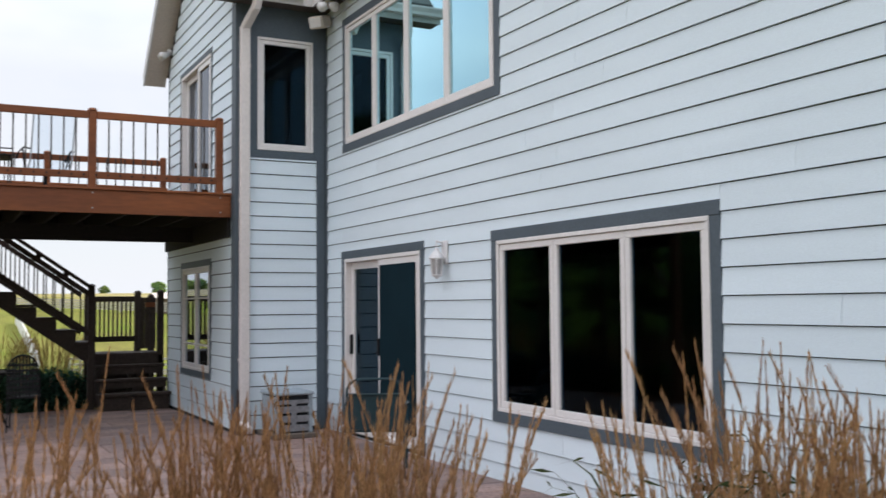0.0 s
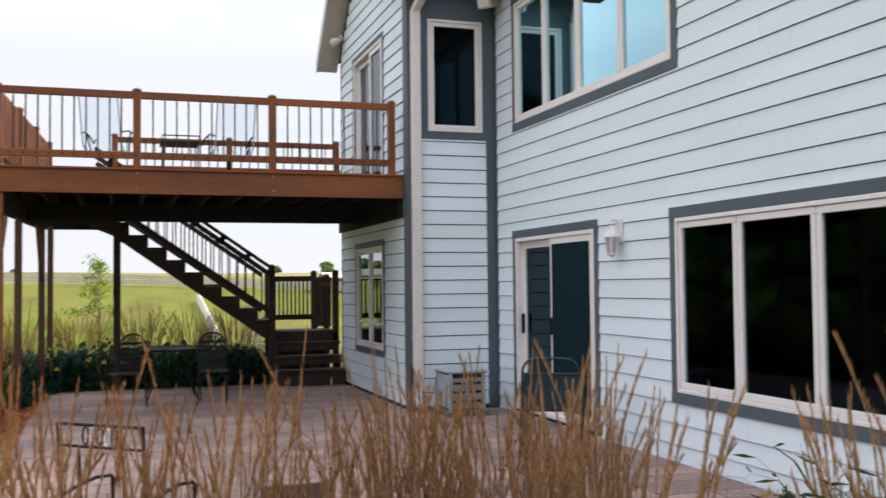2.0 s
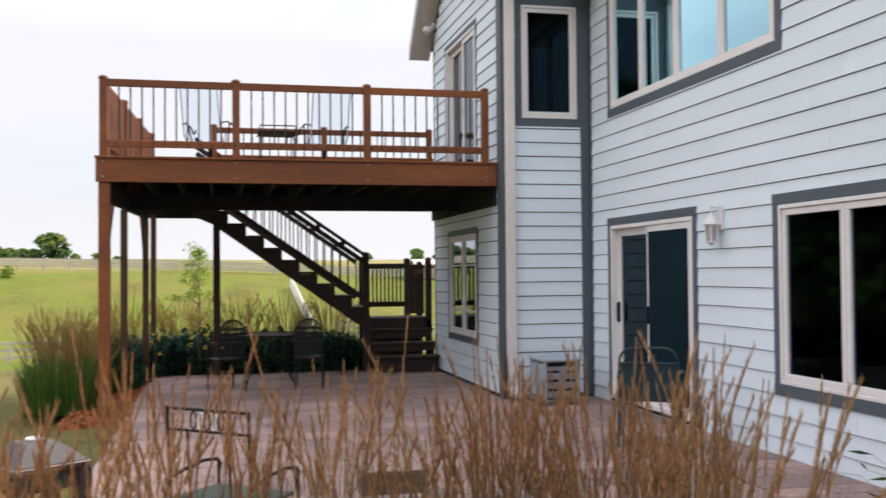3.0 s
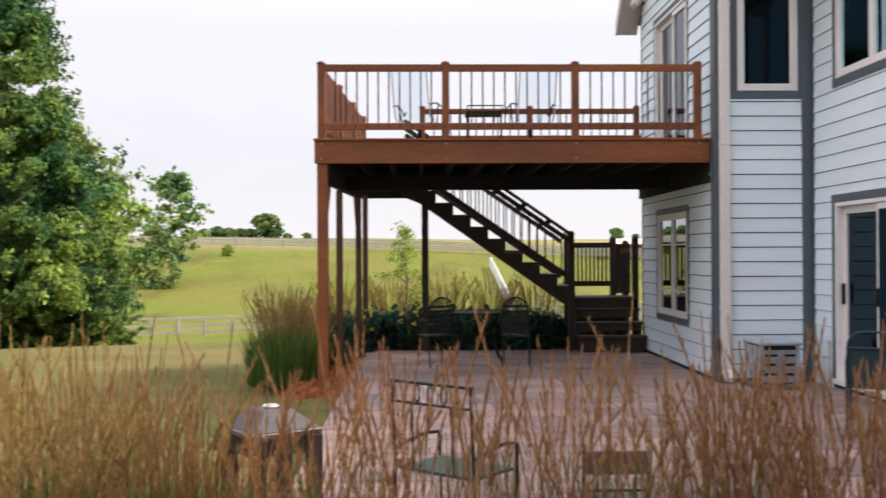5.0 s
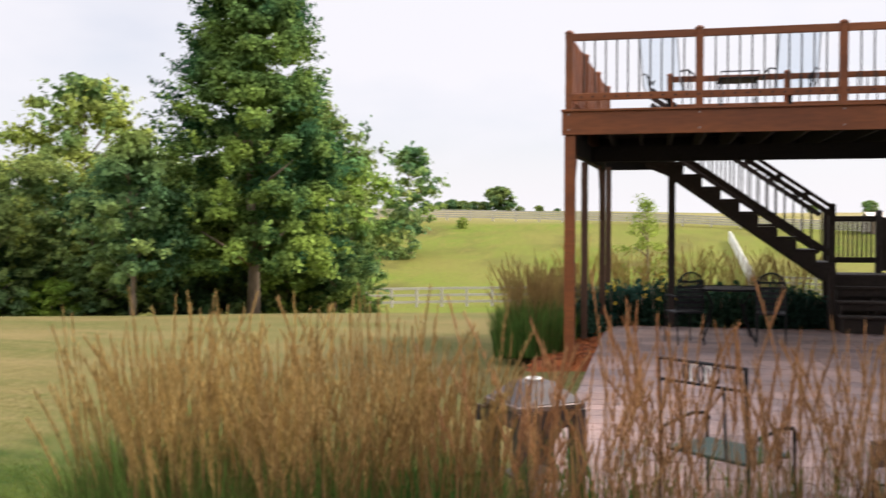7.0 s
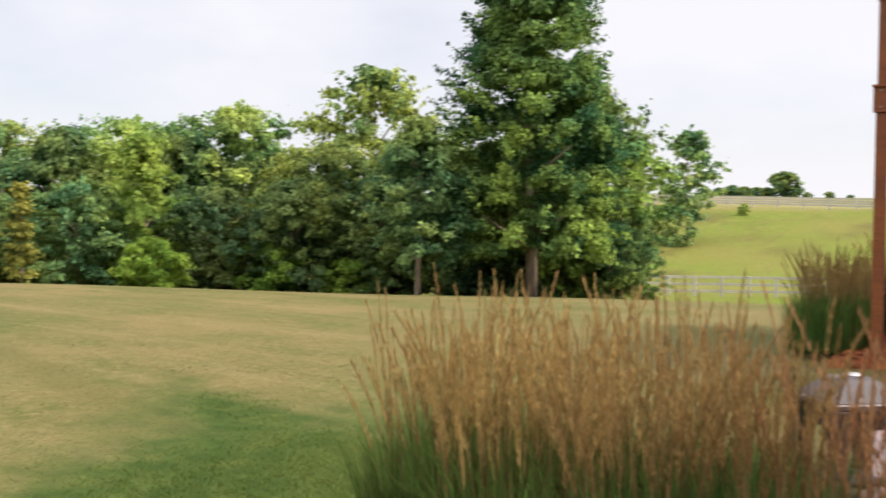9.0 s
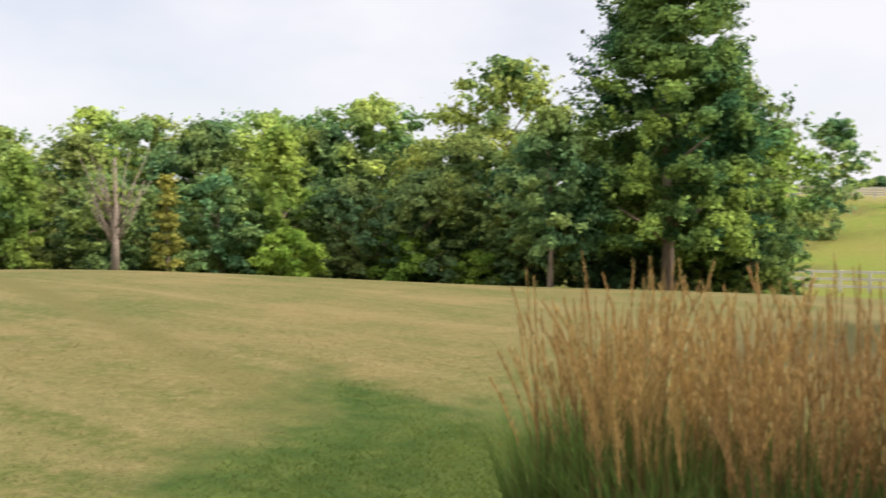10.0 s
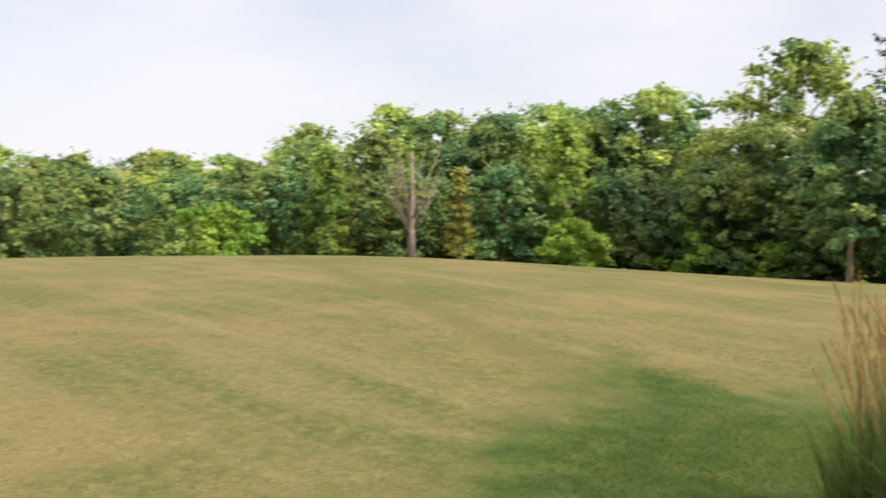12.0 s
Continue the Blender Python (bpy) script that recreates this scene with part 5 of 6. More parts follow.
# ---- ornamental grasses ----
def reed_clump(seed, stems, blades, tall, spread, arch, dry, plume):
    """Feather reed grass: upright straw stems with long soft plumes over green and dry blades."""
    rg = random.Random(seed)
    root = thing("feather_reed_grass", (0, 0, 0), "tall clump of feather reed grass with tan plumes", "ornamental grass", "reed grasses")
    st, pl, bl, dr = Shape(), Shape(), Shape(), Shape()
    for k in range(stems):
        a, r = rg.uniform(0, 6.283), spread * 0.42 * rg.random() ** 0.5
        h = tall * (rg.uniform(0.64, 1.0) if k % 6 else rg.uniform(0.9, 1.12))
        lean = rg.uniform(0.03, 0.42) * spread * (1.0 if k % 9 else 1.4)
        b = a + rg.uniform(-0.9, 0.9)
        sway = rg.uniform(-0.012, 0.012)
        p = []
        for f in (0, 0.34, 0.64, 0.73, 0.82, 0.91, 1.0):
            g = lean * f * f * (0.55 + 0.45 * f)
            side = sway * math.sin(5 * f)
            p.append(Vector((r * math.cos(a) + g * math.cos(b) - side * math.sin(b), r * math.sin(a) + g * math.sin(b) + side * math.cos(b), h * f * (1 - 0.02 * f * f))))
        st.tube(p[:4], [0.0020, 0.0017, 0.0014, 0.0010], 3, cap=False)
        w = rg.uniform(0.0010, 0.0018)
        q = p[2:]
        pl.tube(q, [0.0016, w * 1.3, w * 1.4, w, 0.0012], 4, cap=False)
        full = rg.uniform(0.020, 0.044)
        for j in range(150):
            f = 0.02 + 0.95 * rg.random() ** 0.85
            i = min(int(f * 4), 3)
            c = q[i].lerp(q[i + 1], f * 4 - i)
            t = rg.uniform(0, 6.283)
            # spikelets stand off most in the lower half of the plume
            off = full * min(1.0, 5.0 * f) * (1.06 - f) ** 0.8 * rg.uniform(0.35, 1.2)
            u = Vector((math.cos(t) * off, math.sin(t) * off, rg.uniform(0.018, 0.048)))
            o = Vector((-math.sin(t), math.cos(t), 0)) * rg.uniform(0.0012, 0.0026)
            pl.add([c - o, c + o, c + u], [(0, 1, 2)])
    for k in range(blades):
        a, r = rg.uniform(0, 6.283), spread * 0.55 * rg.random() ** 0.5
        straw = rg.random() < dry
        h, out = tall * rg.uniform(0.34, 0.80 if straw else 0.70), rg.uniform(0.05, 0.45) * spread * arch * (0.6 if straw else 1.0)
        b = a + rg.uniform(-0.8, 0.8)
        d = Vector((math.cos(b), math.sin(b), 0))
        e = Vector((-d.y, d.x, 0)) * (rg.uniform(0.0016, 0.0034) if straw else rg.uniform(0.003, 0.006))
        o = Vector((r * math.cos(a), r * math.sin(a), 0))
        droop = rg.uniform(0.0, 0.35)
        p = [o + d * (out * f * f) + Vector((0, 0, h * (f - droop * f * f * f))) for f in (0, 0.35, 0.7, 1.0)]
        (dr if straw else bl).add([p[0] - e, p[0] + e, p[1] + e, p[1] - e, p[2] + e * 0.8, p[2] - e * 0.8, p[3]], [(0, 1, 2, 3), (3, 2, 4, 5), (5, 4, 6)])
    part("stems", st, M_stem, root)
    part("plumes", pl, plume, root, "soft tan seed plumes")
    part("blades", bl, M_blade, root, "arching green blades")
    part("dry_blades", dr, M_stem, root, "dry straw-coloured blades")
    return root


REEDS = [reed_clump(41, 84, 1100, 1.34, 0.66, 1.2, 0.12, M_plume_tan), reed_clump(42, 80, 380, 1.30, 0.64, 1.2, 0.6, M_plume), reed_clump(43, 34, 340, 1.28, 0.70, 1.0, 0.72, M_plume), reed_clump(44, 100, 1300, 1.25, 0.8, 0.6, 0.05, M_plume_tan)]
REEDS_BY_LAWN = (
    (0, 28.22, 4.66, 0.98, 0), (0, 24.25, 4.26, 1.0, 50), (0, 25.98, 5.12, 1.0, 90), (0, 20.21, 4.7, 1.0, 130), (0, 17.58, 4.06, 0.98, 200),
    (0, 14.68, 4.75, 1.02, 250), (0, 11.24, 4.23, 1.0, 300), (2, 8.5, 4.45, 1.0, 20), (2, 4.51, 4.12, 0.98, 75),
)
REEDS_BY_PATIO = (
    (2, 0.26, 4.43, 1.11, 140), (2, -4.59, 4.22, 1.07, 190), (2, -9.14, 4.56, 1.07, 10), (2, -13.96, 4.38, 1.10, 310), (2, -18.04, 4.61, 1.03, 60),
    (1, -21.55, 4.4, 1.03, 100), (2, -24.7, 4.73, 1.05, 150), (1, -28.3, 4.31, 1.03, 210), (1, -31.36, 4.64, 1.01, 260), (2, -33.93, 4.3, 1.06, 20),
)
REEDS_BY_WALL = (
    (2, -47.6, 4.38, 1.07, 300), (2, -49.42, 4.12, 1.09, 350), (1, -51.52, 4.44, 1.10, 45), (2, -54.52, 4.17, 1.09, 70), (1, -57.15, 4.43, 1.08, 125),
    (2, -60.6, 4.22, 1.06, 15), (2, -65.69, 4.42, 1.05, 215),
)
# the first clump of each kind is the original, the others are copies
planted = set()
for kind, yaw, d, sc, turn in itertools.chain(REEDS_BY_LAWN, REEDS_BY_PATIO, REEDS_BY_WALL):
    x, y = at_bearing(yaw, d)
    m = pose(x, y, height(x, y) - 0.02, 0, 0, turn) @ Matrix.Scale(sc, 4)
    if kind not in planted:
        REEDS[kind].matrix_basis = m
        planted.add(kind)
    else:
        copy_thing(REEDS[kind], m).matrix_basis = m
REEDS[3].matrix_basis = pose(-1.92, 14.05, -0.05)
for x, y, sc in ((-2.05, 14.7, 1.0), (-1.82, 15.4, 0.95), (-1.9, 16.1, 1.0), (-1.65, 16.8, 0.9), (-1.5, 18.9, 1.2), (-0.7, 19.2, 1.15), (0.3, 19.3, 1.2), (1.2, 19.3, 1.15), (2.0, 19.2, 1.2)):
    m = pose(x, y, height(x, y) + 0.02, 0, 0, x * 90) @ Matrix.Scale(sc, 4)
    copy_thing(REEDS[3], m).matrix_basis = m


# ---- furniture ----
def iron_chair(label):
    """Wrought-iron armchair with an arched lattice back, facing -y, standing at the origin."""
    c = thing("iron_chair", (0, 0, 0), label, "chair", "iron patio chairs")
    for x in (-0.24, 0.24):
        part("front_leg", Shape().tube([(x, -0.24, 0), (x, -0.25, 0.25), (x, -0.22, 0.42), (x, -0.24, 0.64)], 0.012), M_iron, c)
        part("back_leg", Shape().tube([(x * 1.02, 0.30, 0), (x, 0.24, 0.25), (x, 0.22, 0.43)], 0.012), M_iron, c)
        part("arm", Shape().tube([(x, -0.26, 0.60), (x, -0.24, 0.645), (x, -0.05, 0.66), (x, 0.15, 0.64), (x, 0.25, 0.68)], 0.013), M_iron, c)
    seat = Shape()
    seat.tube([(-0.25, -0.24, 0.43), (0.25, -0.24, 0.43), (0.25, 0.23, 0.43), (-0.25, 0.23, 0.43), (-0.25, -0.24, 0.43)], 0.011)
    for k in range(1, 10):
        t = -0.25 + 0.05 * k
        part("seat_strip", Shape().box(t - 0.015, t + 0.015, -0.24, 0.23, 0.428, 0.433), M_iron, c)
        if k < 9:
            part("seat_strip", Shape().box(-0.25, 0.25, t - 0.014, t + 0.014, 0.434, 0.438), M_iron, c)
    part("seat_frame", seat, M_iron, c)
    back = Shape()
    arch = [(-0.25, 0.22, 0.42), (-0.25, 0.25, 0.75)] + [(-0.25 * math.cos(math.pi * k / 8), 0.27, 0.78 + 0.20 * math.sin(math.pi * k / 8)) for k in range(9)] + [(0.25, 0.25, 0.75), (0.25, 0.22, 0.42)]
    back.tube(arch, 0.012)
    for k in range(-4, 5):
        x = k * 0.052
        top = 0.78 + 0.20 * math.sqrt(max(0, 1 - (x / 0.25) ** 2))
        part("back_strip", Shape().box(x - 0.014, x + 0.014, 0.246, 0.252, 0.44, top), M_iron, c)
    for z in (0.50, 0.57, 0.64, 0.71, 0.78, 0.85):
        part("back_strip", Shape().box(-0.24, 0.24, 0.240, 0.246, z - 0.014, z + 0.014), M_iron, c)
    part("back_frame", back, M_iron, c)
    return c


ch = iron_chair("black wrought-iron armchair with an arched lattice back")
NARROW = Matrix.Diagonal((0.76, 0.92, 1.0, 1))
ch.matrix_basis = pose(1.20, 15.2, 0, 0, 0, 172) @ NARROW
m = pose(0.06, 15.25, 0, 0, 0, 200) @ NARROW
copy_thing(ch, m).matrix_basis = m
dt = thing("iron_dining_table", (0.68, 15.9, 0), "dark wrought-iron patio table with a mesh top", "table")
part("table_rim", Shape().tube([(0.68 + 0.56 * math.cos(2 * math.pi * k / 24), 15.9 + 0.56 * math.sin(2 * math.pi * k / 24), 0.715) for k in range(25)], 0.016), M_iron, dt)
for k in range(-10, 11):
    h = math.sqrt(max(0, 0.56 ** 2 - (k * 0.055) ** 2))
    if h > 0.1:
        part("top_slat", Shape().box(0.68 + k * 0.055 - 0.016, 0.68 + k * 0.055 + 0.016, 15.9 - h, 15.9 + h, 0.715, 0.72), M_stair, dt)
        part("top_slat", Shape().box(0.68 - h, 0.68 + h, 15.9 + k * 0.055 - 0.016, 15.9 + k * 0.055 + 0.016, 0.709, 0.714), M_stair, dt)
for a in (45, 135, 225, 315):
    u = Vector((math.cos(radians(a)), math.sin(radians(a)), 0))
    o = Vector((0.68, 15.9, 0))
    part("leg", Shape().tube([o + u * 0.50, o + u * 0.36 + Vector((0, 0, 0.25)), o + u * 0.30 + Vector((0, 0, 0.5)), o + u * 0.44 + Vector((0, 0, 0.71))], 0.014), M_iron, dt)

M_sling = glass_material("pale_blue_mesh_sling", (0.91, 0.94, 0.965), 1.2, 0.4, 0.3)
M_pewter = material("pale_grey_chair_frame", (0.42, 0.44, 0.47), 0.5, 0.1, 4, 40, 0.05)
M_woven = material("grey_green_weave", (0.038, 0.065, 0.054), 0.8, 0.2, 5, 60, 0.2)


def sling_chair(label):
    """High-backed metal chair with a mesh sling and scrolled arms, facing +y, at the origin."""
    c = thing("sling_chair", (0, 0, 0), label, "chair", "deck chairs")
    for x in (-0.27, 0.27):
        part("side_frame", Shape().tube([(x, -0.32, 1.16), (x, -0.27, 0.9), (x, -0.20, 0.52), (x, -0.10, 0.42), (x, 0.25, 0.44)], 0.010), M_pewter, c, "pale grey side frame")
        part("arm", Shape().tube([(x * 1.05, -0.22, 0.66), (x * 1.15, -0.05, 0.70), (x * 1.2, 0.12, 0.66), (x * 1.2, 0.22, 0.58), (x * 1.15, 0.25, 0.64)], 0.012), M_iron, c)
        part("arm_support", Shape().tube([(x * 1.15, 0.0, 0.69), (x, 0.05, 0.43)], 0.011), M_iron, c)
    part("top_bar", Shape().tube([(-0.27, -0.32, 1.16), (-0.12, -0.33, 1.18), (0.12, -0.33, 1.18), (0.27, -0.32, 1.16)], 0.010), M_pewter, c, "pale grey top bar")
    sl = Shape()
    prof = [(-0.315, 1.15), (-0.265, 0.9), (-0.195, 0.52), (-0.10, 0.425), (0.24, 0.445)]
    for (a, b), (d, e) in zip(prof, prof[1:]):
        sl.add([(-0.262, a, b), (0.262, a, b), (0.262, d, e), (-0.262, d, e), (-0.262, a + 0.004, b + 0.004), (0.262, a + 0.004, b + 0.004), (0.262, d + 0.004, e + 0.004), (-0.262, d + 0.004, e + 0.004)], BOX_LOOSE)
    part("sling", sl, M_sling, c, "pale blue-grey mesh sling")
    part("seat", Shape().box(-0.255, 0.255, -0.10, 0.27, 0.395, 0.418), M_iron, c, "dark seat panel", 0.006)
    part("pedestal", Shape().tube([(0, 0.05, 0.02), (0, 0.05, 0.394)], [0.03, 0.03], 8), M_iron, c)
    part("base_ring", Shape().tube([(0.27 * math.cos(math.pi * k / 8), 0.05 + 0.27 * math.sin(math.pi * k / 8), 0.015) for k in range(17)], 0.013), M_iron, c)
    spokes = Shape()
    for k in range(4):
        spokes.tube([(0, 0.05, 0.05), (0.27 * math.cos(math.pi * k / 2), 0.05 + 0.27 * math.sin(math.pi * k / 2), 0.018)], 0.011)
    part("base_spoke", spokes, M_iron, c)
    return c


sc1 = sling_chair("black metal deck chair with a pale mesh sling")
sc1.matrix_basis = pose(-0.17, 15.35, DZ + 0.008, 0, 0, -25)
copy_thing(sc1, pose(1.45, 15.35, DZ + 0.008, 0, 0, 12))
tb = thing("deck_table", (0.78, 15.6, DZ), "low black metal table on the deck", "table")
part("tabletop", Shape().box(0.51, 1.05, 15.3, 15.9, DZ + 0.60, DZ + 0.614), M_iron, tb, "", 0.005)
for x in (0.55, 1.01):
    for y in (15.34, 15.86):
        part("leg", Shape().tube([(x, y, DZ + 0.008), (x, y, DZ + 0.60)], 0.011), M_iron, tb)
part("top_rail", Shape().tube([(0.53, 15.32, DZ + 0.69), (1.03, 15.32, DZ + 0.69)], 0.009).tube([(0.53, 15.32, DZ + 0.61), (0.53, 15.32, DZ + 0.69)], 0.008).tube([(1.03, 15.32, DZ + 0.61), (1.03, 15.32, DZ + 0.69)], 0.008), M_iron, tb)
bench = thing("deck_bench", (1.7, 17.0, DZ), "redwood-stained built-in bench along the back railing", "bench")
for k in range(3):
    part("slat", Shape().box(0.0, 3.36, 16.80 + 0.135 * k, 16.925 + 0.135 * k, DZ + 0.40, DZ + 0.44), M_deck, bench, "", 0.004)
for x in (0.1, 1.7, 3.25):
    part("leg", Shape().box(x - 0.045, x + 0.045, 16.85, 17.15, DZ + 0.008, DZ + 0.40), M_deck, bench, "", 0.004)

# square table with a hipped cover at the patio's edge
M_bronze = material("brown_bronze_table", (0.055, 0.042, 0.040), 0.5, 0.2, 5, 40, 0.15, metal=0.3)
M_tabletop = material("brown_stone_tabletop", (0.17, 0.115, 0.095), 0.35, 0.2, 6, 40, 0.1)
M_dome = material("domed_bronze_cover", (0.085, 0.07, 0.068), 0.5, 0.2, 5, 40, 0.08, spec=0.22)
M_pale = material("pale_ceramic", (0.75, 0.73, 0.7), 0.3, 0.05)
FT = thing("hip_topped_table", (0, 0, 0), "square brown table with a sloping hipped top on the mulch", "table")
part("rim", Shape().box(-0.225, 0.225, -0.225, 0.225, 0.525, 0.56), M_tabletop, FT, "", 0.006)
hip = Shape()
hip.add([(x, y, 0.56) for x, y in ((-0.215, -0.215), (0.215, -0.215), (0.215, 0.215), (-0.215, 0.215))] + [(x, y, 0.672) for x, y in ((-0.09, -0.09), (0.09, -0.09), (0.09, 0.09), (-0.09, 0.09))],
        [(3, 2, 1, 0), (4, 5, 6, 7), (0, 1, 5, 4), (1, 2, 6, 5), (2, 3, 7, 6), (3, 0, 4, 7)])
part("hipped_top", hip, M_dome, FT, "sloping grey-brown metal top", 0.006)
# ring coloured pale for the white glints on the tabletop
part("ring_handle", Shape().tube([(0.045 * math.cos(math.pi * k / 6), 0.045 * math.sin(math.pi * k / 6), 0.684) for k in range(13)], 0.007, 5), M_pale, FT, "pale ring that stands for white glints on the top")
for x in (-0.185, 0.185):
    for y in (-0.185, 0.185):
        part("leg", Shape().box(x - 0.04, x + 0.04, y - 0.04, y + 0.04, -0.06, 0.525), M_bronze, FT, "", 0.005)
for a in range(4):
    c, d = (0, -1, 0, 1)[a], (1, 0, -1, 0)[a]
    part("apron", Shape().bar((-0.155 * d + 0.2 * c, 0.155 * c + 0.2 * d, 0.47), (0.155 * d + 0.2 * c, -0.155 * c + 0.2 * d, 0.47), 0.016, 0.10), M_bronze, FT, "", 0.003)
part("side_handle", Shape().box(-0.285, -0.227, 0.15, 0.18, 0.50, 0.515).box(-0.297, -0.277, 0.15, 0.18, 0.43, 0.525), M_bronze, FT, "dark handle bracket on the rim")
for k in range(4):
    for z in (0.532, 0.546):
        part("vent_slot", Shape().box(0.03 + 0.042 * k, 0.062 + 0.042 * k, -0.228, -0.224, z, z + 0.008), M_iron, FT, "dark vent slot")
part("lower_shelf", Shape().box(-0.155, 0.155, -0.155, 0.155, 0.10, 0.12), M_bronze, FT, "", 0.004)
FT.matrix_basis = pose(-1.07, 7.25, 0, 0, 0, 36)


def field_stone(seed, r, label):
    rg = random.Random(seed)
    bm = bmesh.new()
    bmesh.ops.create_icosphere(bm, subdivisions=3, radius=r)
    for v in bm.verts:
        v.co *= 1 + 0.45 * noise.noise(v.co * (1.4 / r) + Vector((seed, 0, 0)))
        v.co.z *= 0.62
    st = Shape().add([v.co.copy() for v in bm.verts], [[v.index for v in f.verts] for f in bm.faces])
    bm.free()
    return single("garden_stone", st, M_stone, label, "stone", smooth=True)


M_stone = material("pale_field_stone", (0.50, 0.47, 0.43), 0.9, 0.25, 8, 40, 0.5, alt=(0.22, 0.21, 0.20))
for k, (x, y, r) in enumerate(((-1.352, 6.76, 0.13), (-2.22, 6.385, 0.09), (-1.034, 6.65, 0.10))):
    st = field_stone(60 + k, r, "pale rounded garden stone among the reed grass")
    st.matrix_basis = pose(x, y, height(x, y) + 0.3 * r, 0, 0, 50 * k)


def garden_chair():
    """Low iron chair with a slim ornamented back rail and bowed arms, facing +y, at the origin."""
    c = thing("garden_chair", (0, 0, 0), "low dark iron garden chair with an ornamented back rail", "chair")
    for x in (-0.295, 0.295):
        part("back_post", Shape().tube([(x, 0.02, 0), (x, 0.03, 0.34), (x, 0.0, 0.845)], 0.010), M_iron, c)
        part("front_leg", Shape().tube([(x, 0.45, 0), (x, 0.44, 0.28), (x, 0.43, 0.47)], 0.010), M_iron, c)
        part("arm", Shape().tube([(x, 0.02, 0.44), (x, 0.14, 0.47), (x, 0.30, 0.495), (x, 0.42, 0.485), (x, 0.45, 0.45), (x, 0.44, 0.41)], 0.011), M_iron, c)
    part("top_rail", Shape().tube([(-0.30, 0.0, 0.845), (0.30, 0.0, 0.845)], 0.010), M_iron, c)
    part("lower_rail", Shape().tube([(-0.297, 0.008, 0.725), (0.297, 0.008, 0.725)], 0.009), M_iron, c)
    for k in range(5):
        x = -0.10 + 0.05 * k
        part("scroll", Shape().tube([(x + 0.022 * math.cos(a), 0.004, 0.785 + 0.05 * math.sin(a)) for a in [2 * math.pi * j / 8 for j in range(9)]], 0.006, 5), M_pale if k % 2 else M_iron, c)
    part("seat", Shape().box(-0.28, 0.28, 0.04, 0.43, 0.32, 0.34), M_woven, c, "grey-green woven seat", 0.006)
    for x in (-0.15, 0.15):
        part("back_bar", Shape().tube([(x, 0.008, 0.725), (x, 0.03, 0.34)], 0.007), M_iron, c)
    return c


garden_chair().matrix_basis = pose(-0.125, 6.94, 0, 0, 0, -41.5)
st = thing("low_chair", (0.895, 6.92, 0), "small low chair with a brown board back on thin metal legs", "chair")
part("back_board", Shape().box(0.713, 1.083, 6.715, 6.73, 0.37, 0.50), M_tabletop, st, "brown board back", 0.004)
part("back_rail", Shape().tube([(0.713, 6.725, 0.28), (1.083, 6.725, 0.28)], 0.008), M_iron, st)
part("seat", Shape().box(0.703, 1.093, 6.745, 7.085, 0.20, 0.222), M_tabletop, st, "", 0.004)
for x in (0.718, 1.078):
    part("back_post", Shape().tube([(x, 6.74, 0), (x, 6.74, 0.50)], 0.009), M_iron, st)
    part("front_leg", Shape().tube([(x, 7.065, 0), (x, 7.065, 0.20)], 0.009), M_iron, st)

M_teal = material("dark_teal_metal", (0.018, 0.045, 0.055), 0.45, 0.15, 4, 50, 0.1, metal=0.3)


def wire_chair():
    c = thing("wire_armchair", (0, 0, 0), "dark teal metal armchair with a rounded wire back", "chair")
    arc = [(0.13 * math.sin(math.pi / 2 * k / 5), 0.13 * (1 - math.cos(math.pi / 2 * k / 5))) for k in range(6)]
    back = [(-0.26, 0.22, 0.42)] + [(-0.26 + b, 0.26, 0.77 + a) for a, b in arc] + [(0.26 - b, 0.26, 0.77 + a) for a, b in reversed(arc)] + [(0.26, 0.22, 0.42)]
    part("back_frame", Shape().tube(back, 0.012), M_teal, c)
    part("back_bar", Shape().tube([(-0.26, 0.26, 0.76), (0.26, 0.26, 0.76)], 0.010), M_teal, c)
    mesh = Shape()
    for k in range(-7, 8):
        mesh.box(k * 0.033 - 0.009, k * 0.033 + 0.009, 0.235, 0.238, 0.43, 0.755)
    for k in range(7):
        mesh.box(-0.25, 0.25, 0.231, 0.234, 0.45 + 0.045 * k, 0.468 + 0.045 * k)
    part("back_mesh", mesh, M_teal, c)
    part("seat", Shape().box(-0.27, 0.27, -0.24, 0.24, 0.41, 0.43), M_teal, c, "", 0.006)
    part("back_panel", Shape().box(-0.245, 0.245, 0.244, 0.250, 0.44, 0.752), M_teal, c, "dark teal woven back panel", 0.002)
    part("side_panel", Shape().prism([(-0.22, 0.62), (0.20, 0.64), (0.14, 0.30), (0.02, 0.06), (-0.06, 0.06), (-0.16, 0.30)], "x", 0.272, 0.288), M_teal, c, "dark teal woven side panel", 0.003)
    for x in (-0.27, 0.27):
        part("arm", Shape().tube([(x, 0.24, 0.66), (x * 1.06, 0.0, 0.67), (x * 1.06, -0.22, 0.64), (x, -0.26, 0.58)], 0.013), M_teal, c)
        part("leg", Shape().tube([(x, -0.26, 0.60), (x, -0.24, 0.4), (x, -0.24, 0)], 0.012), M_teal, c)
        part("leg", Shape().tube([(x, 0.22, 0.42), (x, 0.30, 0.0)], 0.012), M_teal, c)
    return c


wire_chair().matrix_basis = pose(3.86, 9.82, 0, 0, 0, 152)


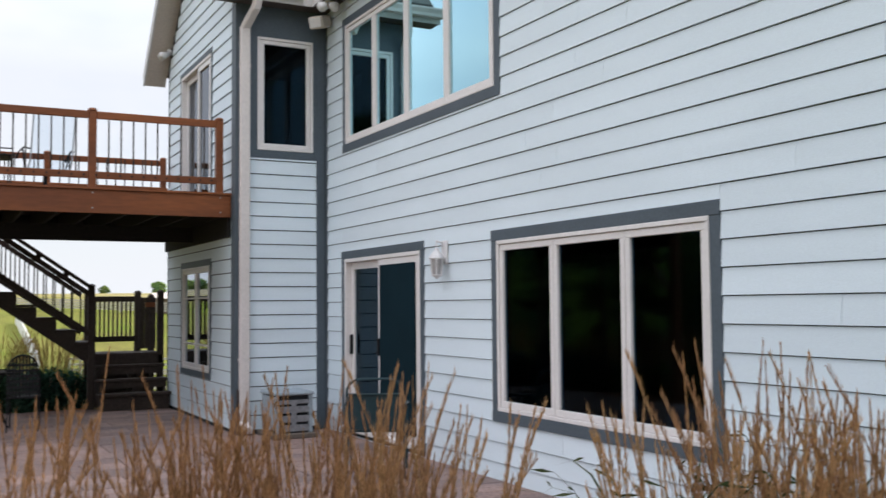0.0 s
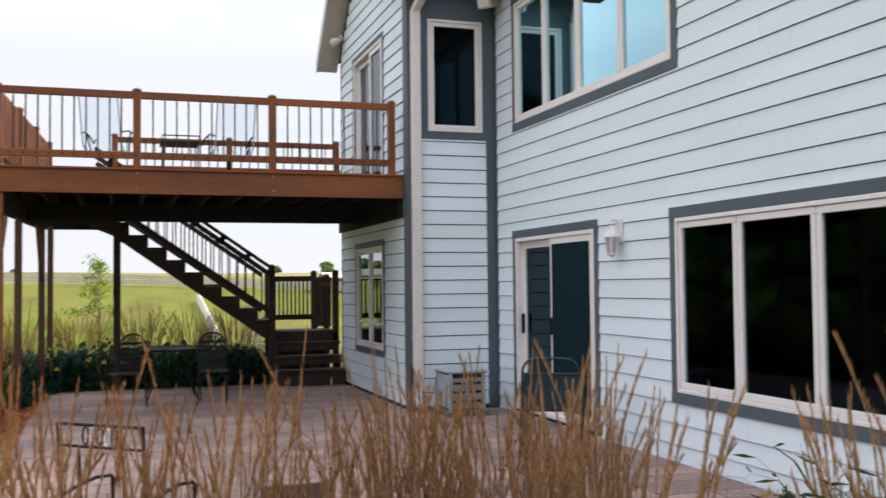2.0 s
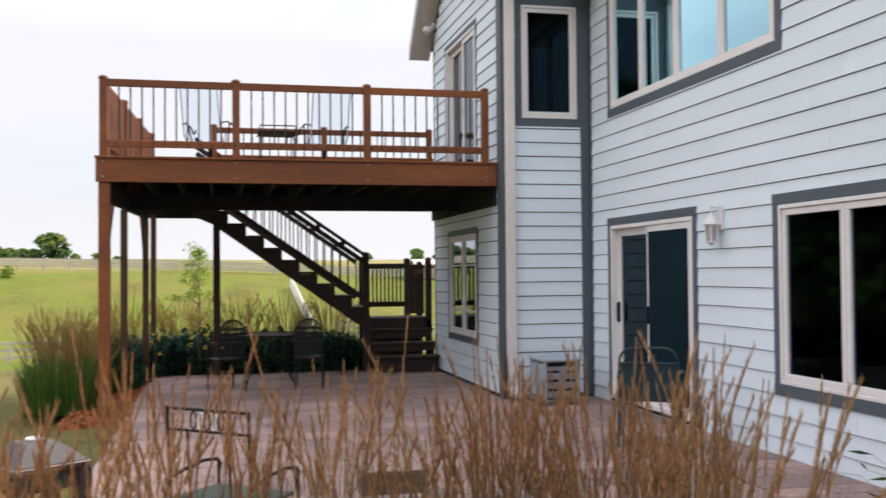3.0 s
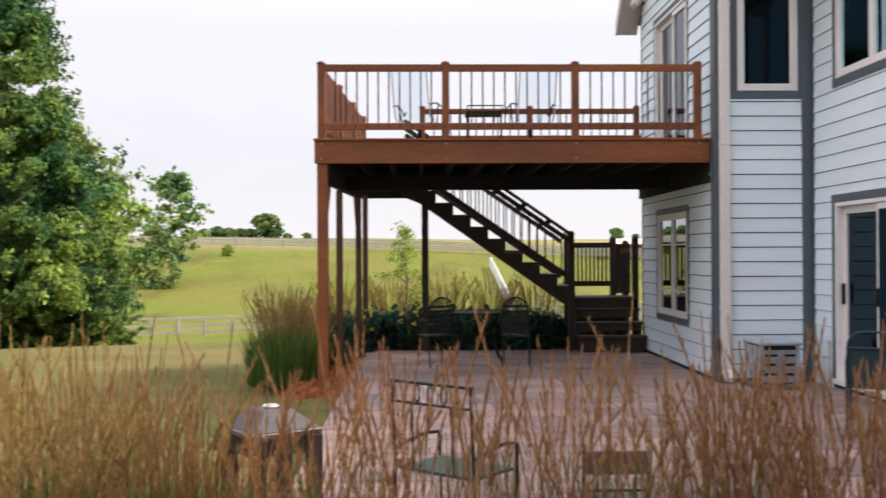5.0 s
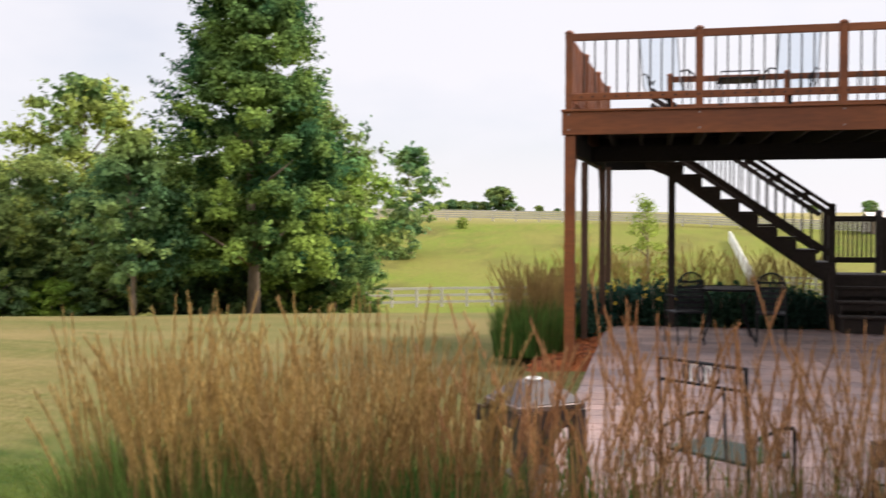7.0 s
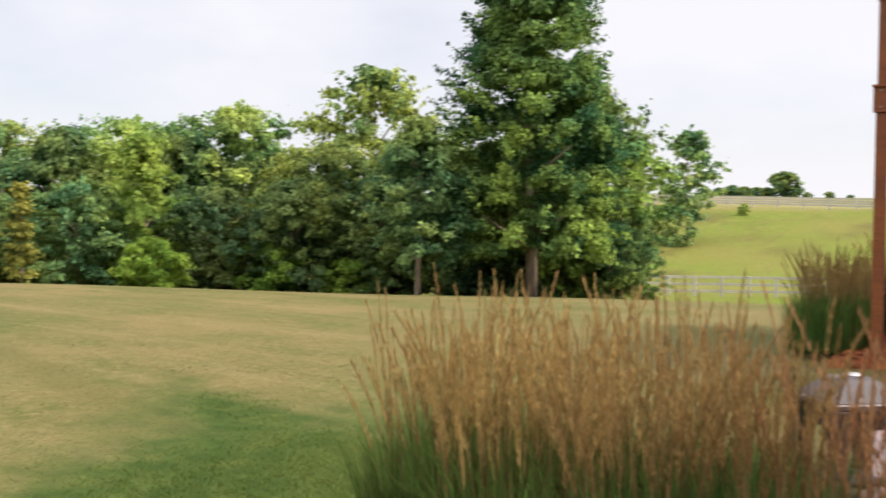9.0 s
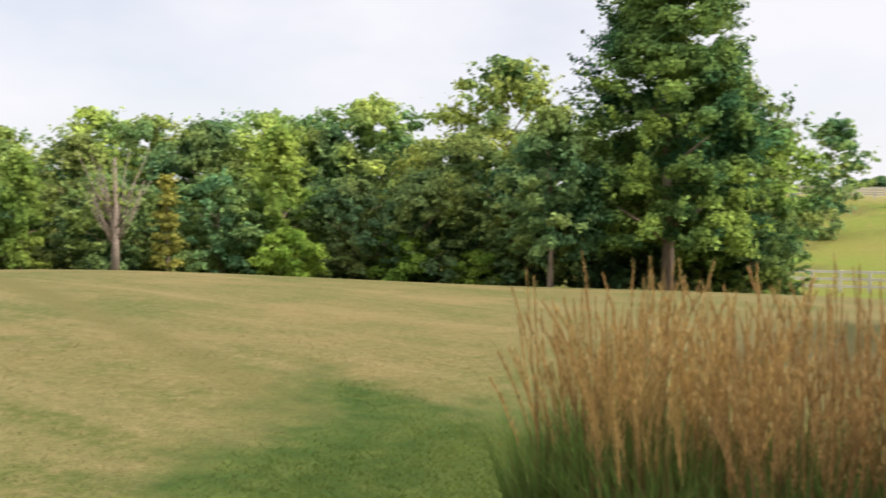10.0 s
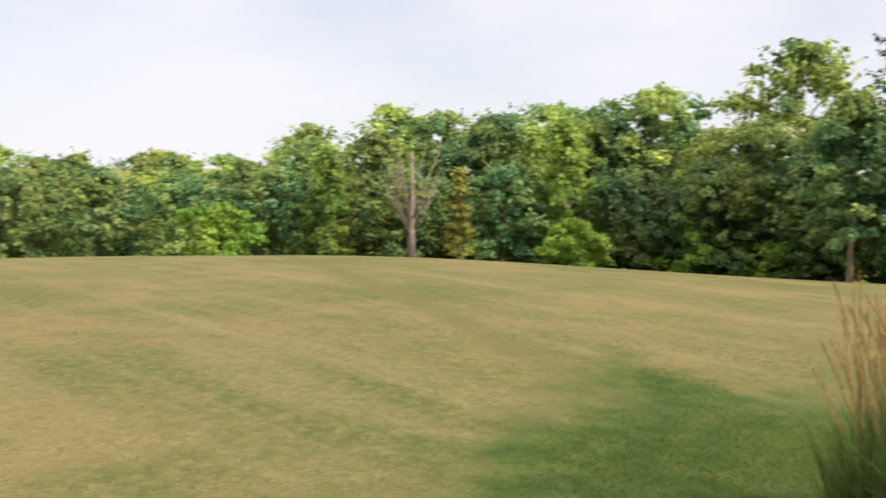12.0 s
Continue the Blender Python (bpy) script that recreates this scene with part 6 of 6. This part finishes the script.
# ---- planting round the patio ----
def leafy(name, seed, wide, deep, tall, n, size, mat, label, category, group="", flowers=0):
    rn = np.random.default_rng(seed)
    root = thing(name, (0, 0, 0), label, category, group)
    stems = Shape()
    rg = random.Random(seed)
    for k in range(14):
        x, y = rg.uniform(-wide, wide) * 0.4, rg.uniform(-deep, deep) * 0.4
        stems.tube([(x * 0.5, y * 0.5, -0.05), (x * 0.8, y * 0.8, tall * 0.5), (x, y, tall * 0.85)], [0.008, 0.006, 0.003], 4, cap=False)
    tagged(part("stems", stems, M_bark, root), kind="stuff")
    q = rn.normal(size=(n, 3))
    q *= (rn.uniform(0.25, 1.0, n) ** 0.5 / np.linalg.norm(q, axis=1))[:, None]
    q[:, 2] = np.abs(q[:, 2])
    lump = 1 + 0.25 * np.sin(q[:, 0] * 9 + seed) * np.cos(q[:, 1] * 8)
    pts = q * lump[:, None] * np.array([wide / 2, deep / 2, tall])
    v, f = leaf_cloud(pts, rn, size, long=1.9)
    fo = new("foliage", mesh_from("foliage", v, f, mat))
    fo.parent = root
    if flowers:
        m = rn.normal(size=(flowers, 3))
        m /= np.linalg.norm(m, axis=1)[:, None]
        m[:, 2] = np.abs(m[:, 2]) * 0.6 + 0.45
        m[:, 1] = -np.abs(m[:, 1])
        c = m * np.array([wide / 2, deep / 2, tall]) * 1.02
        pet = np.repeat(c, 7, 0) + rn.normal(0, 0.018, (flowers * 7, 3))
        v, f = leaf_cloud(pet, rn, 0.032)
        fl = new("blossoms", mesh_from("blossoms", v, f, M_flower))
        fl.parent = root
    return root


sh = leafy("dark_shrub", 51, 1.0, 0.8, 0.62, 2600, 0.055, M_shrub, "dark green leafy shrub in the bed behind the patio", "shrub", "bed shrubs")
sh.matrix_basis = pose(-1.0, 17.95, -0.03)
for x, y, s in ((-0.3, 18.05, 0.95), (0.35, 17.95, 1.0), (1.0, 18.0, 0.98), (1.6, 17.95, 1.0), (2.15, 18.0, 0.8), (-1.65, 16.4, 1.0), (-1.7, 17.2, 1.1), (-1.62, 15.9, 0.9), (-1.5, 16.6, 0.9), (-1.4, 17.3, 0.95), (-0.62, 18.0, 1.0), (0.02, 18.0, 1.0), (0.7, 17.9, 0.95), (1.32, 17.9, 1.0), (1.9, 17.9, 0.9)):
    m = pose(x, y, -0.03, 0, 0, x * 100) @ Matrix.Scale(s, 4)
    copy_thing(sh, m).matrix_basis = m
co = leafy("yellow_coneflower", 53, 0.6, 0.5, 0.8, 500, 0.05, M_shrub, "coneflower clump with yellow blossoms in the bed", "flowers", "coneflowers", 11)
co.matrix_basis = pose(-0.25, 17.72, -0.03)
for x, y, s in ((-0.95, 17.62, 0.85), (4.18, 6.83, 0.28)):
    m = pose(x, y, -0.03 if y > 10 else 0.0, 0, 0, x * 70) @ Matrix.Scale(s, 4)
    copy_thing(co, m).matrix_basis = m


# leafy arching grass among the reeds by the wall
def arching_grass(seed, count, tall, reach):
    rg = random.Random(seed)
    g = thing("arching_grass", (0, 0, 0), "dark green arching grass with drooping tips among the reeds", "ornamental grass", "arching grasses")
    s = Shape()
    for k in range(count):
        a = rg.uniform(0, 6.283)
        d = Vector((math.cos(a), math.sin(a), 0))
        o = d * rg.uniform(0.02, 0.14)
        r, h, w = reach * rg.uniform(0.25, 1.0), tall * rg.uniform(0.55, 1.0), rg.uniform(0.004, 0.008)
        droop = rg.uniform(0.10, 0.42)
        side = Vector((-d.y, d.x, 0)) * w
        p = [o + d * (r * f ** 1.8) + Vector((0, 0, h * (1.25 * f - (0.25 + droop) * f ** 4))) for f in (0, 0.2, 0.4, 0.6, 0.75, 0.88, 1.0)]
        v = []
        for q, t in zip(p, (0.7, 1.0, 1.0, 0.95, 0.8, 0.5, 0.1)):
            v += [q - side * t, q + side * t]
        s.add(v, [(2 * m, 2 * m + 1, 2 * m + 3, 2 * m + 2) for m in range(6)])
        # short side leaves on the upper half
        for m in range(rg.randint(2, 6)):
            c = p[rg.randint(2, 5)]
            b = a + rg.choice((-1, 1)) * rg.uniform(0.4, 1.4)
            u = Vector((math.cos(b), math.sin(b), rg.uniform(-0.1, 0.5))) * rg.uniform(0.05, 0.13)
            s.add([c, c + u * 0.5 + Vector((0, 0, 0.008)), c + u, c + u * 0.5 - Vector((0, 0, 0.006))], [(0, 1, 2, 3)])
    tagged(part("blades", s, M_grass_dark, g), kind="stuff")
    return g


M_grass_dark = leaf_material("dark_grass_blade", (0.045, 0.075, 0.034), (0.085, 0.10, 0.045), 0.4, 0.35, 0.01)
ag = arching_grass(71, 85, 1.18, 0.66)
ag.matrix_basis = pose(2.505, 3.85, height(2.505, 3.85))
for x, y, turn, sc in ((2.685, 4.275, 70, 1.05), (2.983, 3.865, 160, 1.0), (3.346, 4.255, 250, 1.05)):
    m = pose(x, y, height(x, y), 0, 0, turn) @ Matrix.Scale(sc, 4)
    copy_thing(ag, m).matrix_basis = m

# ---- siding boards ----
rng = random.Random(4)
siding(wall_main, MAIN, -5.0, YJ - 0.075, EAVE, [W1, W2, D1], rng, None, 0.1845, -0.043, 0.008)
siding(wall_return, JOG, XS + 0.115, XM - 0.145, 3.465, [], rng)
siding(wall_side, SIDE, YJ + 0.165, YEND - 0.03, RIDGE_Z, [W4, D2], rng, lambda z, a, b: (max(a, YJ + (z - EAVE) / PITCH), min(b, YEND - (z - EAVE) / PITCH)))


# ---- lawn blades near the path ----
def lawn_blades(count, seed, low, high, shadowed=False):
    rn = np.random.default_rng(seed)
    if shadowed:
        x, y = rn.uniform(-6.9, -0.9, count), rn.uniform(2.6, 8.6, count)
        inner = np.minimum(0.901 * x + 0.434 * y + 2.5, 8.4 - y) + 0.4 * np.sin(2.3 * x + 1.1 * y) * np.sin(1.9 * y - 0.7 * x)
        keep = (inner > rn.uniform(0.15, 1.5, count)) & ~((x > -1.11) & (y > 6.05))
    else:
        yaw = rn.uniform(-math.pi, math.pi, count)
        d = 14.0 * rn.random(count) ** 0.8
        x, y = -d * np.sin(yaw) - 2.4, 4.0 + d * np.cos(yaw)
        # thinner towards the outside, none on the patio, the bed or in the house
        keep = (rn.random(count) > (d / 14.0) ** 2) & ~((x > -1.8) & (y > 12.9)) & ~((x > -1.11) & (y > 6.05)) & (x < 4.3)
    x, y = x[keep], y[keep]
    n = len(x)
    z = np.array([height(a, b) for a, b in zip(x, y)])
    h = rn.uniform(low, high, n)
    a, b = rn.uniform(0, 6.283, n), rn.uniform(0, 6.283, n)
    w = rn.uniform(0.002, 0.004, n)
    o = np.stack([x, y, z - 0.004], 1)
    s = np.stack([np.cos(a) * w, np.sin(a) * w, 0 * w], 1)
    tip = np.stack([np.cos(b) * h * 0.7, np.sin(b) * h * 0.7, h], 1)
    v = np.stack([o - s, o + s, o + tip], 1).reshape(-1, 3)
    return v, np.arange(3 * n).reshape(-1, 3)


M_lawn_blade = leaf_material("lawn_blade", (0.10, 0.092, 0.031), (0.145, 0.122, 0.045), 0.2, 0.45, 0.0)
# green blades toned to match the painted shadow corner
M_shade_blade = leaf_material("shadow_green_blade", (0.060, 0.094, 0.019), (0.108, 0.138, 0.030), 0.4, 0.45, 0.01)
tagged(new("lawn_grass", mesh_from("lawn_grass", *lawn_blades(420000, 77, 0.008, 0.022), M_lawn_blade)), "short dry mown grass blades of the lawn", "grass", "", "stuff")
tagged(new("lush_grass", mesh_from("lush_grass", *lawn_blades(130000, 78, 0.014, 0.040, True), M_shade_blade)), "thicker green grass coloured for the shadowed corner of the lawn", "grass", "", "stuff")

# ---- patio pavers ----
rp = random.Random(19)
cache = {}
y, row = patio_y0, 0
while y < patio_y1 - 0.05:
    hgt = rp.choice((0.26, 0.34, 0.42))
    y1 = min(y + hgt, patio_y1)
    xe = XM - 0.02 if y1 < YJ + 0.05 else XS - 0.02
    x = patio_x0
    while x < xe - 0.02:
        w = rp.choice((0.42, 0.56, 0.70, 0.84))
        x1 = min(x + w, xe)
        if xe - x1 < 0.2:
            x1 = xe
        key = (round(x1 - x, 2), round(y1 - y, 2))
        if key not in cache:
            a, b, g, e = x1 - x, y1 - y, 0.006, 0.012
            s = Shape().add([(g, g, -0.03), (a - g, g, -0.03), (a - g, b - g, -0.03), (g, b - g, -0.03), (g, g, -0.006), (a - g, g, -0.006), (a - g, b - g, -0.006), (g, b - g, -0.006), (e, e, 0), (a - e, e, 0), (a - e, b - e, 0), (e, b - e, 0)], [(0, 1, 5, 4), (1, 2, 6, 5), (2, 3, 7, 6), (3, 0, 4, 7), (4, 5, 9, 8), (5, 6, 10, 9), (6, 7, 11, 10), (7, 4, 8, 11), (8, 9, 10, 11)])
            cache[key] = s.mesh("paver", M_paver)
        ob = new("paver", cache[key])
        ob.location = (x, y, rp.uniform(-0.002, 0.002))
        ob.parent = patio
        x = x1
    y, row = y1, row + 1
